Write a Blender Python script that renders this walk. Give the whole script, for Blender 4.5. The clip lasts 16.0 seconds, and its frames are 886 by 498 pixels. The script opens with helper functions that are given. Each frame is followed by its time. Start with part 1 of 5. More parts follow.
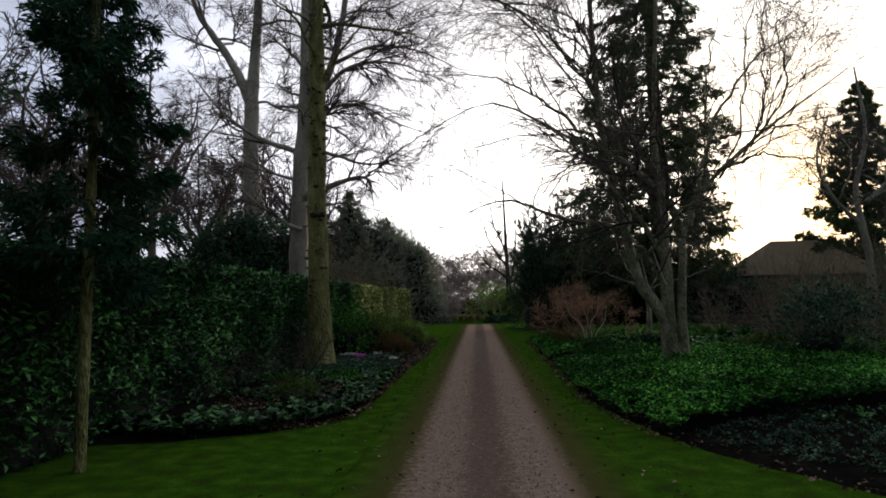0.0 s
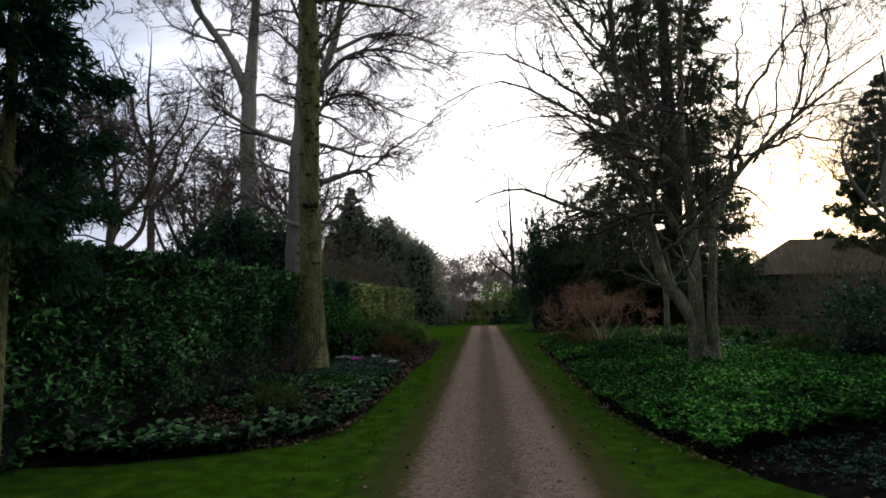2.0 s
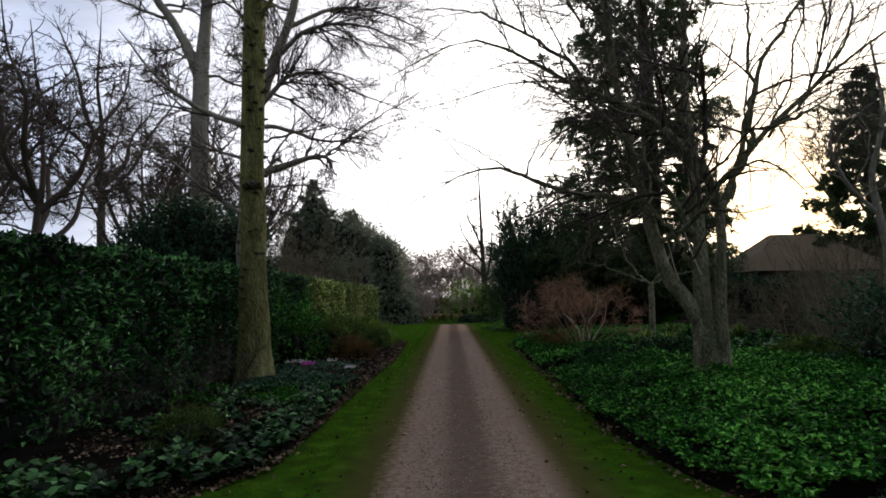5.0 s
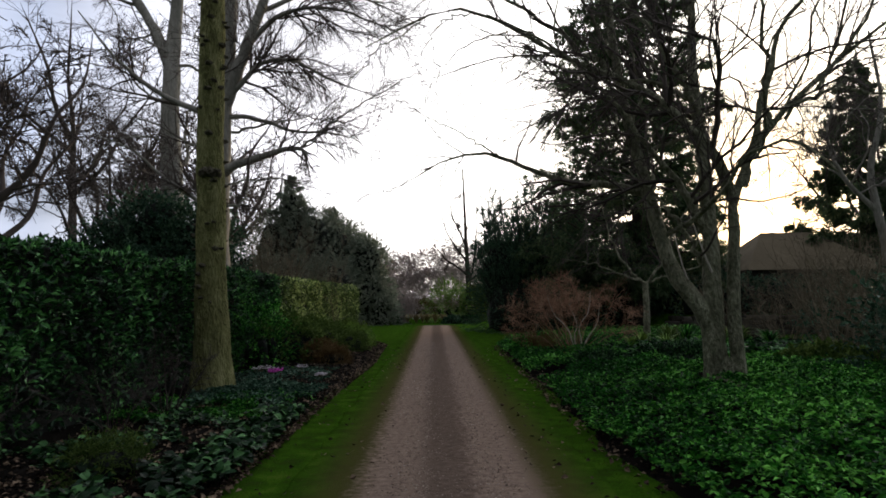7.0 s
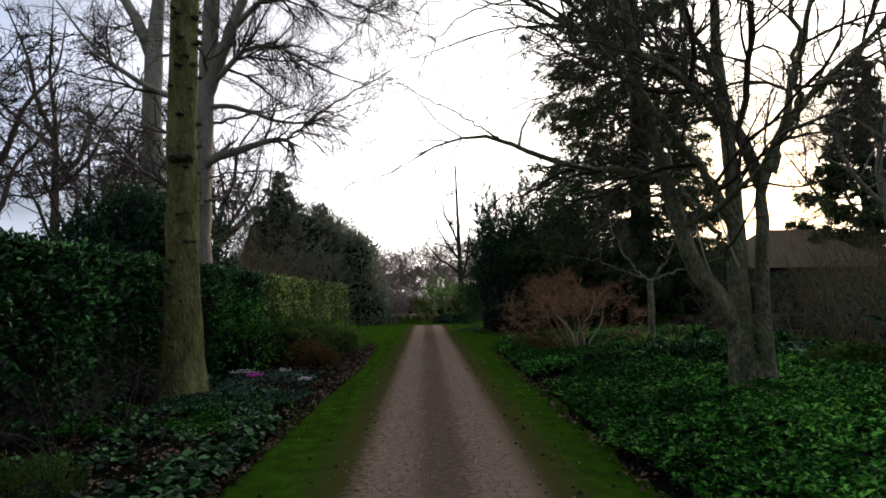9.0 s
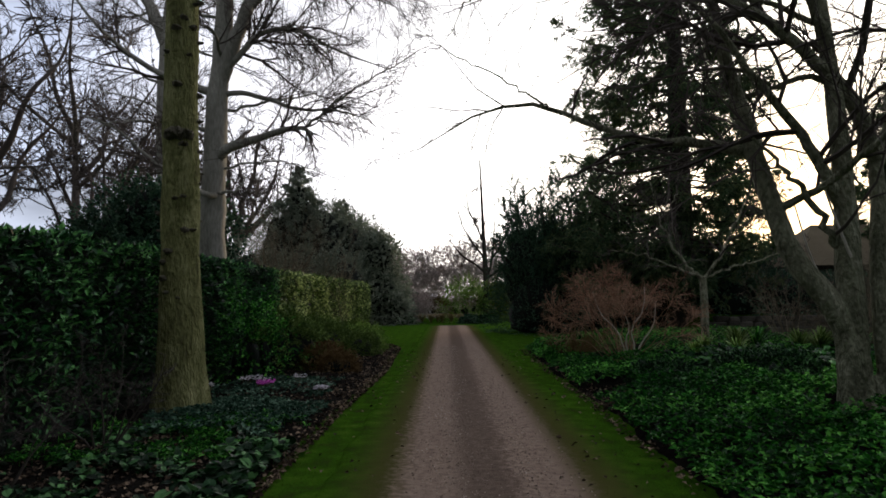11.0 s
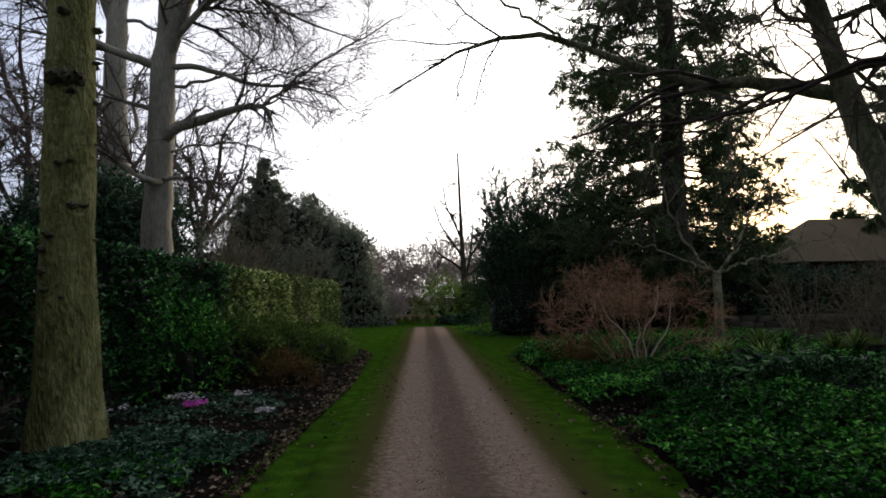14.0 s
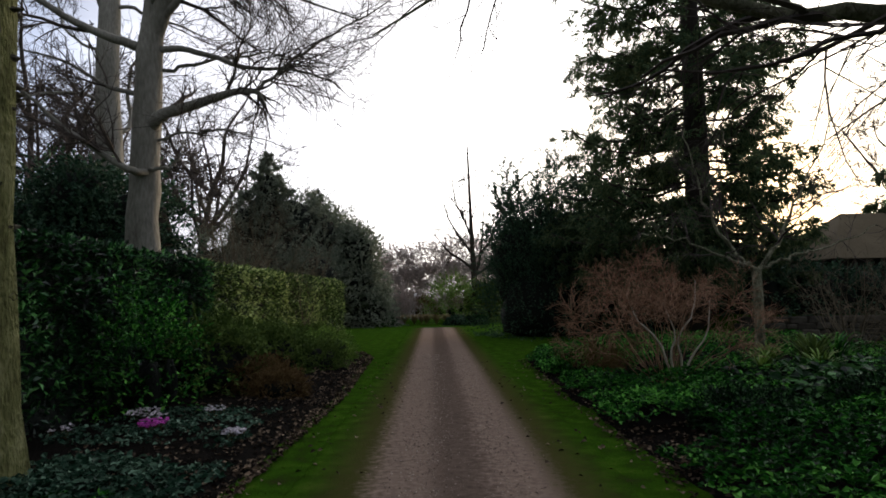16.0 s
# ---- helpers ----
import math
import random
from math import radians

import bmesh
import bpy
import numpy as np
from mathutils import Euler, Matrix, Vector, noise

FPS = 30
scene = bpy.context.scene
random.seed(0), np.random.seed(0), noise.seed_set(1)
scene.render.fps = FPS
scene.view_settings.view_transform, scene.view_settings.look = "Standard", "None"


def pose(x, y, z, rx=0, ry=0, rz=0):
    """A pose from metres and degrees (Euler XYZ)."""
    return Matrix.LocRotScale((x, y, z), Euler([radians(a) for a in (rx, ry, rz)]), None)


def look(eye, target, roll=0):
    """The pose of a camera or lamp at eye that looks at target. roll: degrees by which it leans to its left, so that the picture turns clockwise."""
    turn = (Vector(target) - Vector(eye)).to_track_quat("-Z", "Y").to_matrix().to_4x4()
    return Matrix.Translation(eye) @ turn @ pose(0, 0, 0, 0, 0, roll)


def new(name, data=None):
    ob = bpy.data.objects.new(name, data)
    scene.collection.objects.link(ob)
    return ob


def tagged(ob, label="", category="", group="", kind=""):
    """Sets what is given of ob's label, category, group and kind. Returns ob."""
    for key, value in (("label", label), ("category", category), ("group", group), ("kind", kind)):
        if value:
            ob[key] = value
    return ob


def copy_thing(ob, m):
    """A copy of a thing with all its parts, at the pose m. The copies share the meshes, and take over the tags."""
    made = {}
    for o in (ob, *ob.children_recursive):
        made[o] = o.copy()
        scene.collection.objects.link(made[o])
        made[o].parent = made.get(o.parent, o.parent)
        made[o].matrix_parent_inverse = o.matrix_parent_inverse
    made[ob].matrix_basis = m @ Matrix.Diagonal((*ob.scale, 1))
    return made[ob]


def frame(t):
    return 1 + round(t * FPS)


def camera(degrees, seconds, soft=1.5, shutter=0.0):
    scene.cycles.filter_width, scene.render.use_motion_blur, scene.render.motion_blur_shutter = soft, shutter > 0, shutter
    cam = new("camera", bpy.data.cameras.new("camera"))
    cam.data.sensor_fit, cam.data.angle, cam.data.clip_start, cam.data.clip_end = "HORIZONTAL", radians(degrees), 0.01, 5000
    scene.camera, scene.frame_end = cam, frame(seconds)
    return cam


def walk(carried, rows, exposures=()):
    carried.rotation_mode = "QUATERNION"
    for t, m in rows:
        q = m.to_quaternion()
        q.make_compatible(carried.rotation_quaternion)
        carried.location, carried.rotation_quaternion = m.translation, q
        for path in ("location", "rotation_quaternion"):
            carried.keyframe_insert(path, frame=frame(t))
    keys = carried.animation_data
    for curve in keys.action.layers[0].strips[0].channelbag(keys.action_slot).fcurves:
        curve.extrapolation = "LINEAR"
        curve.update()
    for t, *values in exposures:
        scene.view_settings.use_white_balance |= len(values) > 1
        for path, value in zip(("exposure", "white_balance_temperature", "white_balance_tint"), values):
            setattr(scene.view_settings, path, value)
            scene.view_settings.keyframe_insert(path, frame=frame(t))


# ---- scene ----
cam = camera(68.4, 16.0, soft=1.7)
PATH = [
    (0, (0.629, -1.617, 1.742), (0.516, 0.373, 1.898), -0.8),
    (0.5, (0.669, -1.265, 1.724), (0.542, 0.725, 1.886), -0.9),
    (1, (0.656, -1.018, 1.699), (0.521, 0.971, 1.858), -0.5),
    (1.5, (0.583, -0.653, 1.704), (0.452, 1.336, 1.859), -0.6),
    (2, (0.575, -0.207, 1.67), (0.448, 1.782, 1.831), -0.7),
    (2.5, (0.568, 0.135, 1.675), (0.479, 2.126, 1.831), -0.6),
    (3, (0.485, 0.489, 1.684), (0.393, 2.481, 1.839), -0.6),
    (3.5, (0.505, 0.723, 1.655), (0.401, 2.714, 1.814), -0.8),
    (4, (0.544, 1.091, 1.665), (0.484, 3.084, 1.819), -0.7),
    (4.2, (0.511, 1.243, 1.662), (0.465, 3.236, 1.814), -0.7),
    (6.3, (0.527, 2.725, 1.655), (0.515, 4.719, 1.809), -0.6),
    (6.5, (0.535, 2.828, 1.66), (0.545, 4.822, 1.812), -0.6),
    (7, (0.568, 3.163, 1.656), (0.587, 5.158, 1.809), -0.7),
    (7.5, (0.548, 3.422, 1.648), (0.589, 5.416, 1.799), -0.6),
    (8, (0.526, 3.735, 1.665), (0.579, 5.728, 1.816), -0.7),
    (8.2, (0.527, 3.794, 1.65), (0.578, 5.788, 1.801), -0.7),
    (10.3, (0.437, 5.287, 1.622), (0.47, 7.281, 1.771), -0.9),
    (10.5, (0.415, 5.432, 1.611), (0.418, 7.427, 1.759), -0.8),
    (11, (0.321, 5.761, 1.606), (0.302, 7.755, 1.757), -0.6),
    (11.5, (0.265, 6.274, 1.57), (0.245, 8.268, 1.725), -0.8),
    (12, (0.278, 6.684, 1.592), (0.288, 8.678, 1.741), -0.9),
    (12.5, (0.231, 7.059, 1.594), (0.247, 9.053, 1.744), -0.8),
    (13, (0.225, 7.323, 1.579), (0.225, 9.318, 1.73), -1.0),
    (13.5, (0.302, 7.66, 1.617), (0.354, 9.654, 1.764), -0.9),
    (14, (0.295, 8.003, 1.581), (0.35, 9.997, 1.732), -0.8),
    (14.5, (0.309, 8.324, 1.6), (0.346, 10.318, 1.75), -0.8),
    (15, (0.362, 8.719, 1.605), (0.405, 10.713, 1.752), -1.1),
    (15.5, (0.39, 9.091, 1.571), (0.404, 11.085, 1.721), -0.8),
    (16, (0.425, 9.442, 1.59), (0.447, 11.437, 1.739), -0.8),
]
walk(cam, [(t, look(eye, target, roll)) for t, eye, target, roll in PATH], exposures=[(0.0, 0.40), (1.5, 0.67), (16.0, 0.62)])

# ---- world, sun ----
SUN_AZ, SUN_EL = 27.0, 7.0          # degrees to the right of +y, degrees up
world = bpy.data.worlds.new("dusk_sky")
scene.world = world
world.use_nodes = True
wn, wl = world.node_tree.nodes, world.node_tree.links
wn.clear()
sky = wn.new("ShaderNodeTexSky")
sky.sky_type, sky.sun_disc = "NISHITA", False
sky.sun_elevation, sky.sun_rotation = radians(SUN_EL), radians(SUN_AZ)
sky.air_density, sky.dust_density, sky.ozone_density = 1.0, 2.0, 1.0
tc = wn.new("ShaderNodeTexCoord")
sun_way = Vector((math.sin(radians(SUN_AZ)) * math.cos(radians(SUN_EL)), math.cos(radians(SUN_AZ)) * math.cos(radians(SUN_EL)), math.sin(radians(SUN_EL))))
dot = wn.new("ShaderNodeVectorMath")
dot.operation = "DOT_PRODUCT"
dot.inputs[1].default_value = sun_way
wl.new(tc.outputs["Generated"], dot.inputs[0])
turn_in = wn.new("ShaderNodeMapRange")
turn_in.inputs["From Min"].default_value, turn_in.inputs["From Max"].default_value = -1.0, 1.0
wl.new(dot.outputs["Value"], turn_in.inputs["Value"])
veil = wn.new("ShaderNodeValToRGB")    # thin cloud, brighter and warmer towards the low sun
wl.new(turn_in.outputs["Result"], veil.inputs["Fac"])
steps = ((0.0, (0.12, 0.127, 0.145, 1)), (0.35, (0.20, 0.205, 0.225, 1)), (0.53, (0.29, 0.295, 0.325, 1)), (0.76, (0.20, 0.222, 0.29, 1)), (0.90, (0.60, 0.585, 0.62, 1)), (0.965, (0.95, 0.92, 0.90, 1)), (0.985, (1.0, 0.935, 0.85, 1)), (0.997, (1.02, 0.90, 0.73, 1)), (1.0, (1.2, 0.86, 0.52, 1)))
while len(veil.color_ramp.elements) < len(steps):
    veil.color_ramp.elements.new(0.5)
for e, (p, c) in zip(veil.color_ramp.elements, steps):
    e.position, e.color = p, c
stretch = wn.new("ShaderNodeMapping")
stretch.inputs["Scale"].default_value = (2.2, 2.2, 7.0)
wl.new(tc.outputs["Generated"], stretch.inputs["Vector"])
cloud = wn.new("ShaderNodeTexNoise")
cloud.inputs["Scale"].default_value, cloud.inputs["Detail"].default_value = 1.6, 6.0
wl.new(stretch.outputs["Vector"], cloud.inputs["Vector"])
cover = wn.new("ShaderNodeMapRange")
cover.inputs["From Min"].default_value, cover.inputs["From Max"].default_value = 0.35, 0.65
cover.inputs["To Min"].default_value, cover.inputs["To Max"].default_value = 0.72, 1.3
wl.new(cloud.outputs["Fac"], cover.inputs["Value"])
lit = wn.new("ShaderNodeVectorMath")
lit.operation = "SCALE"
wl.new(veil.outputs["Color"], lit.inputs[0])
wl.new(cover.outputs["Result"], lit.inputs["Scale"])
lit2 = wn.new("ShaderNodeVectorMath")
lit2.operation = "SCALE"
lit2.inputs["Scale"].default_value = 20.0
wl.new(lit.outputs["Vector"], lit2.inputs[0])
both = wn.new("ShaderNodeMix")
both.data_type = "RGBA"
both.inputs["Factor"].default_value = 0.85
wl.new(sky.outputs["Color"], both.inputs["A"])
wl.new(lit2.outputs["Vector"], both.inputs["B"])
bg = wn.new("ShaderNodeBackground")
bg.inputs["Strength"].default_value = 0.10
wl.new(both.outputs["Result"], bg.inputs["Color"])
out = wn.new("ShaderNodeOutputWorld")
wl.new(bg.outputs["Background"], out.inputs["Surface"])

sun_data = bpy.data.lights.new("sun", "SUN")
sun_data.energy, sun_data.angle, sun_data.color = 1.1, radians(12), (1.0, 0.72, 0.42)
sun_ob = new("sun", sun_data)
sun_ob.matrix_world = look(sun_way * 100, (0, 0, 0))


# ---- materials ----
TURF = [(0.026, 0.030, 0.010), (0.019, 0.043, 0.005), (0.023, 0.062, 0.005), (0.033, 0.078, 0.006), (0.058, 0.094, 0.014)]


def surface(name, colours, scale=4.0, rough=0.8, bump=0.3, fine=40.0, island=False, each=False, shine=0.3, stretch_z=1.0, through_light=0.0, stripe=None, relief=0.03, even=False):
    """A procedural surface: colours mixed by noise at two scales, by island or by object; fine relief."""
    m = bpy.data.materials.new(name)
    m.use_nodes = True
    n, l = m.node_tree.nodes, m.node_tree.links
    b = n["Principled BSDF"]
    co = n.new("ShaderNodeTexCoord")
    mp = n.new("ShaderNodeMapping")
    mp.inputs["Scale"].default_value = (1, 1, stretch_z)
    l.new(co.outputs["Object"], mp.inputs["Vector"])
    big, small = n.new("ShaderNodeTexNoise"), n.new("ShaderNodeTexNoise")
    for t, sc, de in ((big, scale, 6.0), (small, fine, 4.0)):
        t.inputs["Scale"].default_value, t.inputs["Detail"].default_value = sc, de
        l.new(mp.outputs["Vector"], t.inputs["Vector"])
    mixed = n.new("ShaderNodeMath")
    mixed.operation = "MULTIPLY_ADD"
    mixed.inputs[1].default_value = 0.6
    l.new(big.outputs["Fac"], mixed.inputs[0])
    half = n.new("ShaderNodeMath")
    half.operation = "MULTIPLY"
    half.inputs[1].default_value = 0.4
    if island or each:
        g = n.new("ShaderNodeNewGeometry" if island else "ShaderNodeObjectInfo")
        l.new(g.outputs["Random Per Island" if island else "Random"], half.inputs[0])
    else:
        l.new(small.outputs["Fac"], half.inputs[0])
    l.new(half.outputs[0], mixed.inputs[2])
    ramp = n.new("ShaderNodeValToRGB")
    k = len(colours)
    while len(ramp.color_ramp.elements) < k:
        ramp.color_ramp.elements.new(0.5)
    for i, c in enumerate(colours):
        ramp.color_ramp.elements[i].position = (0.28 + 0.44 * i / max(1, k - 1)) if not even else (0.34 + 0.32 * i / max(1, k - 1))
        ramp.color_ramp.elements[i].color = (*c, 1)
    l.new(mixed.outputs[0], ramp.inputs["Fac"])
    last = ramp.outputs["Color"]
    if stripe:    # a worn dark band along the path
        sep = n.new("ShaderNodeSeparateXYZ")
        l.new(co.outputs["Object"], sep.inputs[0])

        def maths(kind, a, b2, c=0.0):
            q = n.new("ShaderNodeMath")
            q.operation = kind
            for k, v in enumerate((a, b2, c)):
                if isinstance(v, (int, float)):
                    q.inputs[k].default_value = v
                else:
                    l.new(v, q.inputs[k])
            return q.outputs[0]

        def fade(v, a, b2, lo, hi):
            q = n.new("ShaderNodeMapRange")
            q.interpolation_type = "SMOOTHSTEP"
            for k, w in zip(("From Min", "From Max", "To Min", "To Max"), (a, b2, lo, hi)):
                q.inputs[k].default_value = w
            l.new(v, q.inputs["Value"])
            return q.outputs["Result"]

        mid = maths("MULTIPLY_ADD", sep.outputs["Y"], 0.0048, -stripe[0] - 0.02)
        off = maths("ABSOLUTE", maths("ADD", maths("ADD", sep.outputs["X"], mid), maths("MULTIPLY_ADD", big.outputs["Fac"], 0.3, -0.15)), 0.0)
        worn = n.new("ShaderNodeVectorMath")
        worn.operation = "SCALE"
        l.new(last, worn.inputs[0])
        l.new(fade(off, stripe[1] * 0.3, stripe[1], stripe[2], 1.0), worn.inputs["Scale"])
        margin = n.new("ShaderNodeMix")
        margin.data_type = "RGBA"
        margin.inputs["B"].default_value = (0.052, 0.050, 0.017, 1)
        l.new(worn.outputs["Vector"], margin.inputs["A"])
        rag = maths("ADD", off, maths("MULTIPLY_ADD", small.outputs["Fac"], 0.36, -0.18))
        l.new(fade(rag, 0.64, 0.95, 0.0, 1.0), margin.inputs["Factor"])
        sod = n.new("ShaderNodeTexNoise")
        sod.inputs["Scale"].default_value, sod.inputs["Detail"].default_value = 3.6, 6.0
        l.new(co.outputs["Object"], sod.inputs["Vector"])
        turf = n.new("ShaderNodeValToRGB")
        while len(turf.color_ramp.elements) < len(TURF):
            turf.color_ramp.elements.new(0.5)
        for q, c in enumerate(TURF):
            turf.color_ramp.elements[q].position, turf.color_ramp.elements[q].color = 0.34 + 0.32 * q / (len(TURF) - 1), (*c, 1)
        l.new(maths("MULTIPLY_ADD", sod.outputs["Fac"], 0.6, maths("MULTIPLY", small.outputs["Fac"], 0.4)), turf.inputs["Fac"])
        verge = n.new("ShaderNodeMix")
        verge.data_type = "RGBA"
        l.new(margin.outputs["Result"], verge.inputs["A"])
        l.new(turf.outputs["Color"], verge.inputs["B"])
        l.new(fade(rag, 0.86, 1.46, 0.0, 1.0), verge.inputs["Factor"])
        last = verge.outputs["Result"]
    l.new(last, b.inputs["Base Color"])
    b.inputs["Roughness"].default_value = rough
    b.inputs["Specular IOR Level"].default_value = shine
    if bump:
        bp = n.new("ShaderNodeBump")
        bp.inputs["Strength"].default_value, bp.inputs["Distance"].default_value = bump, relief
        l.new(small.outputs["Fac"], bp.inputs["Height"])
        l.new(bp.outputs["Normal"], b.inputs["Normal"])
    if through_light:
        tr = n.new("ShaderNodeBsdfTranslucent")
        l.new(ramp.outputs["Color"], tr.inputs["Color"])
        mx = n.new("ShaderNodeMixShader")
        mx.inputs["Fac"].default_value = through_light
        l.new(b.outputs["BSDF"], mx.inputs[1])
        l.new(tr.outputs["BSDF"], mx.inputs[2])
        l.new(mx.outputs["Shader"], n["Material Output"].inputs["Surface"])
    return m


M = dict(
    fir=surface("fir_spray", [(0.034, 0.066, 0.034), (0.075, 0.120, 0.060), (0.14, 0.17, 0.080)], 0.35, 0.75, 0, 20, island=True, shine=0.1, through_light=0.6),
    # grey-green needles, lightened further to hold distance haze in their colour
    hazy=surface("hazed_grey_green_needle", [(0.10, 0.125, 0.095), (0.195, 0.23, 0.172), (0.30, 0.33, 0.26)], 0.4, 0.75, 0, 20, island=True, shine=0.1, through_light=0.4),
    # leaf of the hedge's far stretch: stronger light and glints put into the colour
    gold=surface("lit_hedge_leaf", [(0.004, 0.013, 0.002), (0.022, 0.058, 0.008), (0.11, 0.19, 0.034), (0.55, 0.65, 0.28)], 0.6, 0.36, 0, 20, island=True, shine=0.45, through_light=0.2),
    moss=surface("olive_leaf", [(0.024, 0.050, 0.010), (0.066, 0.110, 0.024), (0.13, 0.19, 0.05)], 1, 0.7, 0, 20, island=True, shine=0.1, through_light=0.4),
    # twig brown paled and let through light: distance haze put into the colour
    hazed_far_twig=surface("hazed_far_twig", [(0.26, 0.215, 0.20), (0.38, 0.32, 0.30), (0.48, 0.42, 0.40)], 1, 0.9, 0, 20, island=True, shine=0.05, through_light=0.35),
    brown_twig=surface("brown_twig", [(0.075, 0.063, 0.042), (0.13, 0.110, 0.074), (0.185, 0.155, 0.108)], 3, 0.85, 0, 30, island=True, shine=0.1),
    grass=surface("lawn", TURF, 3.6, 1.0, 0.35, 55, shine=0.0, even=True),
    blade=surface("grass_blade", [(0.034, 0.050, 0.009), (0.034, 0.076, 0.007), (0.052, 0.100, 0.011), (0.080, 0.112, 0.020)], 0.7, 0.95, 0, 30, island=True, shine=0.0, through_light=0.5),
    gravel=surface("gravel", [(0.108, 0.079, 0.061), (0.192, 0.142, 0.111), (0.30, 0.228, 0.180)], 14.0, 1.0, 0.45, 120, shine=0.0, stripe=(0.68, 0.38, 0.56)),
    pebble=surface("pebble", [(0.085, 0.062, 0.048), (0.20, 0.15, 0.116), (0.42, 0.35, 0.29)], 3, 0.85, 0, 60, island=True, shine=0.12),
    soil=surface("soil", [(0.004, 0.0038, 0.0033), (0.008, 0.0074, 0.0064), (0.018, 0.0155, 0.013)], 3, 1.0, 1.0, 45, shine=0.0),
    litter=surface("dry_leaf", [(0.012, 0.008, 0.006), (0.040, 0.027, 0.018), (0.26, 0.19, 0.13)], 2, 0.9, 0, 30, island=True, shine=0.1),
    pine=surface("greenish_bark", [(0.050, 0.051, 0.020), (0.155, 0.160, 0.062), (0.32, 0.315, 0.155)], 6.0, 0.95, 1.0, 30, stretch_z=0.35, shine=0.1, relief=0.12),
    knot=surface("dark_knot", [(0.04, 0.036, 0.024), (0.10, 0.09, 0.06)], 6, 0.95, 0.9, 40),
    beech=surface("grey_smooth_bark", [(0.085, 0.082, 0.068), (0.19, 0.185, 0.16), (0.32, 0.31, 0.275)], 1.3, 0.9, 0.5, 16, stretch_z=0.3, shine=0.15, relief=0.05),
    maple=surface("fissured_bark", [(0.031, 0.034, 0.020), (0.17, 0.175, 0.117), (0.37, 0.37, 0.27)], 5.0, 0.95, 1.0, 26, stretch_z=0.45, shine=0.1, relief=0.12),
    twig=surface("dark_twig", [(0.022, 0.018, 0.014), (0.044, 0.036, 0.029)], 3, 0.85, 0, 30),
    bark_twig=surface("grey_brown_twig", [(0.045, 0.037, 0.033), (0.080, 0.067, 0.060), (0.12, 0.102, 0.092)], 1.5, 0.85, 0, 30, island=True, shine=0.1),
    pale=surface("pale_dead_wood", [(0.30, 0.27, 0.22), (0.45, 0.42, 0.36)], 3, 0.8, 0.4, 30),
    red_twig=surface("red_brown_twig", [(0.14, 0.078, 0.048), (0.25, 0.145, 0.092), (0.36, 0.225, 0.15)], 4, 0.8, 0, 30, island=True, shine=0.1),
    # ramp ends paint shaded leaves and bright glints into the laurel
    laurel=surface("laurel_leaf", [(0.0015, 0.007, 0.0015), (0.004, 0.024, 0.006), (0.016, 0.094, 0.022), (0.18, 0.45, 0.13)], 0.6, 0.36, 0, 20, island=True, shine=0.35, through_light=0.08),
    dark_leaf=surface("dark_evergreen_leaf", [(0.010, 0.033, 0.020), (0.035, 0.084, 0.050), (0.088, 0.155, 0.090)], 0.5, 0.55, 0, 20, island=True, shine=0.15, through_light=0.15),
    needle=surface("conifer_needle", [(0.010, 0.038, 0.022), (0.026, 0.076, 0.044), (0.058, 0.120, 0.064)], 0.4, 0.75, 0, 20, island=True, shine=0.05, through_light=0.4),
    # cover and broad: dark gaps and highlight specks are put into the ramp
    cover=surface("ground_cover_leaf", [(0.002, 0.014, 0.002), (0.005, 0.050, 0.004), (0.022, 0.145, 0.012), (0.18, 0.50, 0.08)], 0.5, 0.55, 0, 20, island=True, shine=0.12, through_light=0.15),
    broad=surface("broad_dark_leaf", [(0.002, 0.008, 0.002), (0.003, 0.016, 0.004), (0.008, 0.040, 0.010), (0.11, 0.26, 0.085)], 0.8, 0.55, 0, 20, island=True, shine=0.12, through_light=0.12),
    silver=surface("grey_green_leaf", [(0.008, 0.026, 0.014), (0.020, 0.058, 0.034), (0.13, 0.22, 0.15)], 1, 0.58, 0, 20, island=True, shine=0.1, through_light=0.12),
    lime=surface("yellow_green_leaf", [(0.05, 0.11, 0.014), (0.12, 0.22, 0.030), (0.26, 0.38, 0.09)], 1, 0.5, 0, 20, island=True, shine=0.25, through_light=0.25),
    heath=surface("russet_leaf", [(0.06, 0.036, 0.016), (0.12, 0.078, 0.034), (0.19, 0.135, 0.060)], 1, 0.85, 0, 20, island=True, shine=0.05, through_light=0.2),
    straw=surface("straw_leaf", [(0.20, 0.15, 0.07), (0.32, 0.25, 0.13)], 1, 0.8, 0, 20, island=True, through_light=0.2),
    white=surface("white_petal", [(0.55, 0.5, 0.56), (0.8, 0.76, 0.8)], 9, 0.7, 0, 20, island=True, through_light=0.2),
    pink=surface("magenta_petal", [(0.50, 0.06, 0.42), (0.72, 0.14, 0.62)], 9, 0.7, 0, 20, island=True, through_light=0.2),
    # near-black: the shade inside foliage is put into this colour
    core=surface("painted_inner_shade", [(0.001, 0.0025, 0.001), (0.003, 0.006, 0.003)], 2, 0.95, 0.8, 14),
    stone=surface("wall_stone", [(0.025, 0.022, 0.018), (0.05, 0.045, 0.038), (0.10, 0.09, 0.075)], 3, 0.9, 0.6, 30, each=True, shine=0.1),
    roof=surface("brown_roof", [(0.085, 0.070, 0.046), (0.145, 0.12, 0.08)], 1, 0.95, 0.5, 20, shine=0.05),
    paint=surface("white_paint", [(0.7, 0.7, 0.7), (0.82, 0.82, 0.82)], 1, 0.5, 0.05, 20),
)


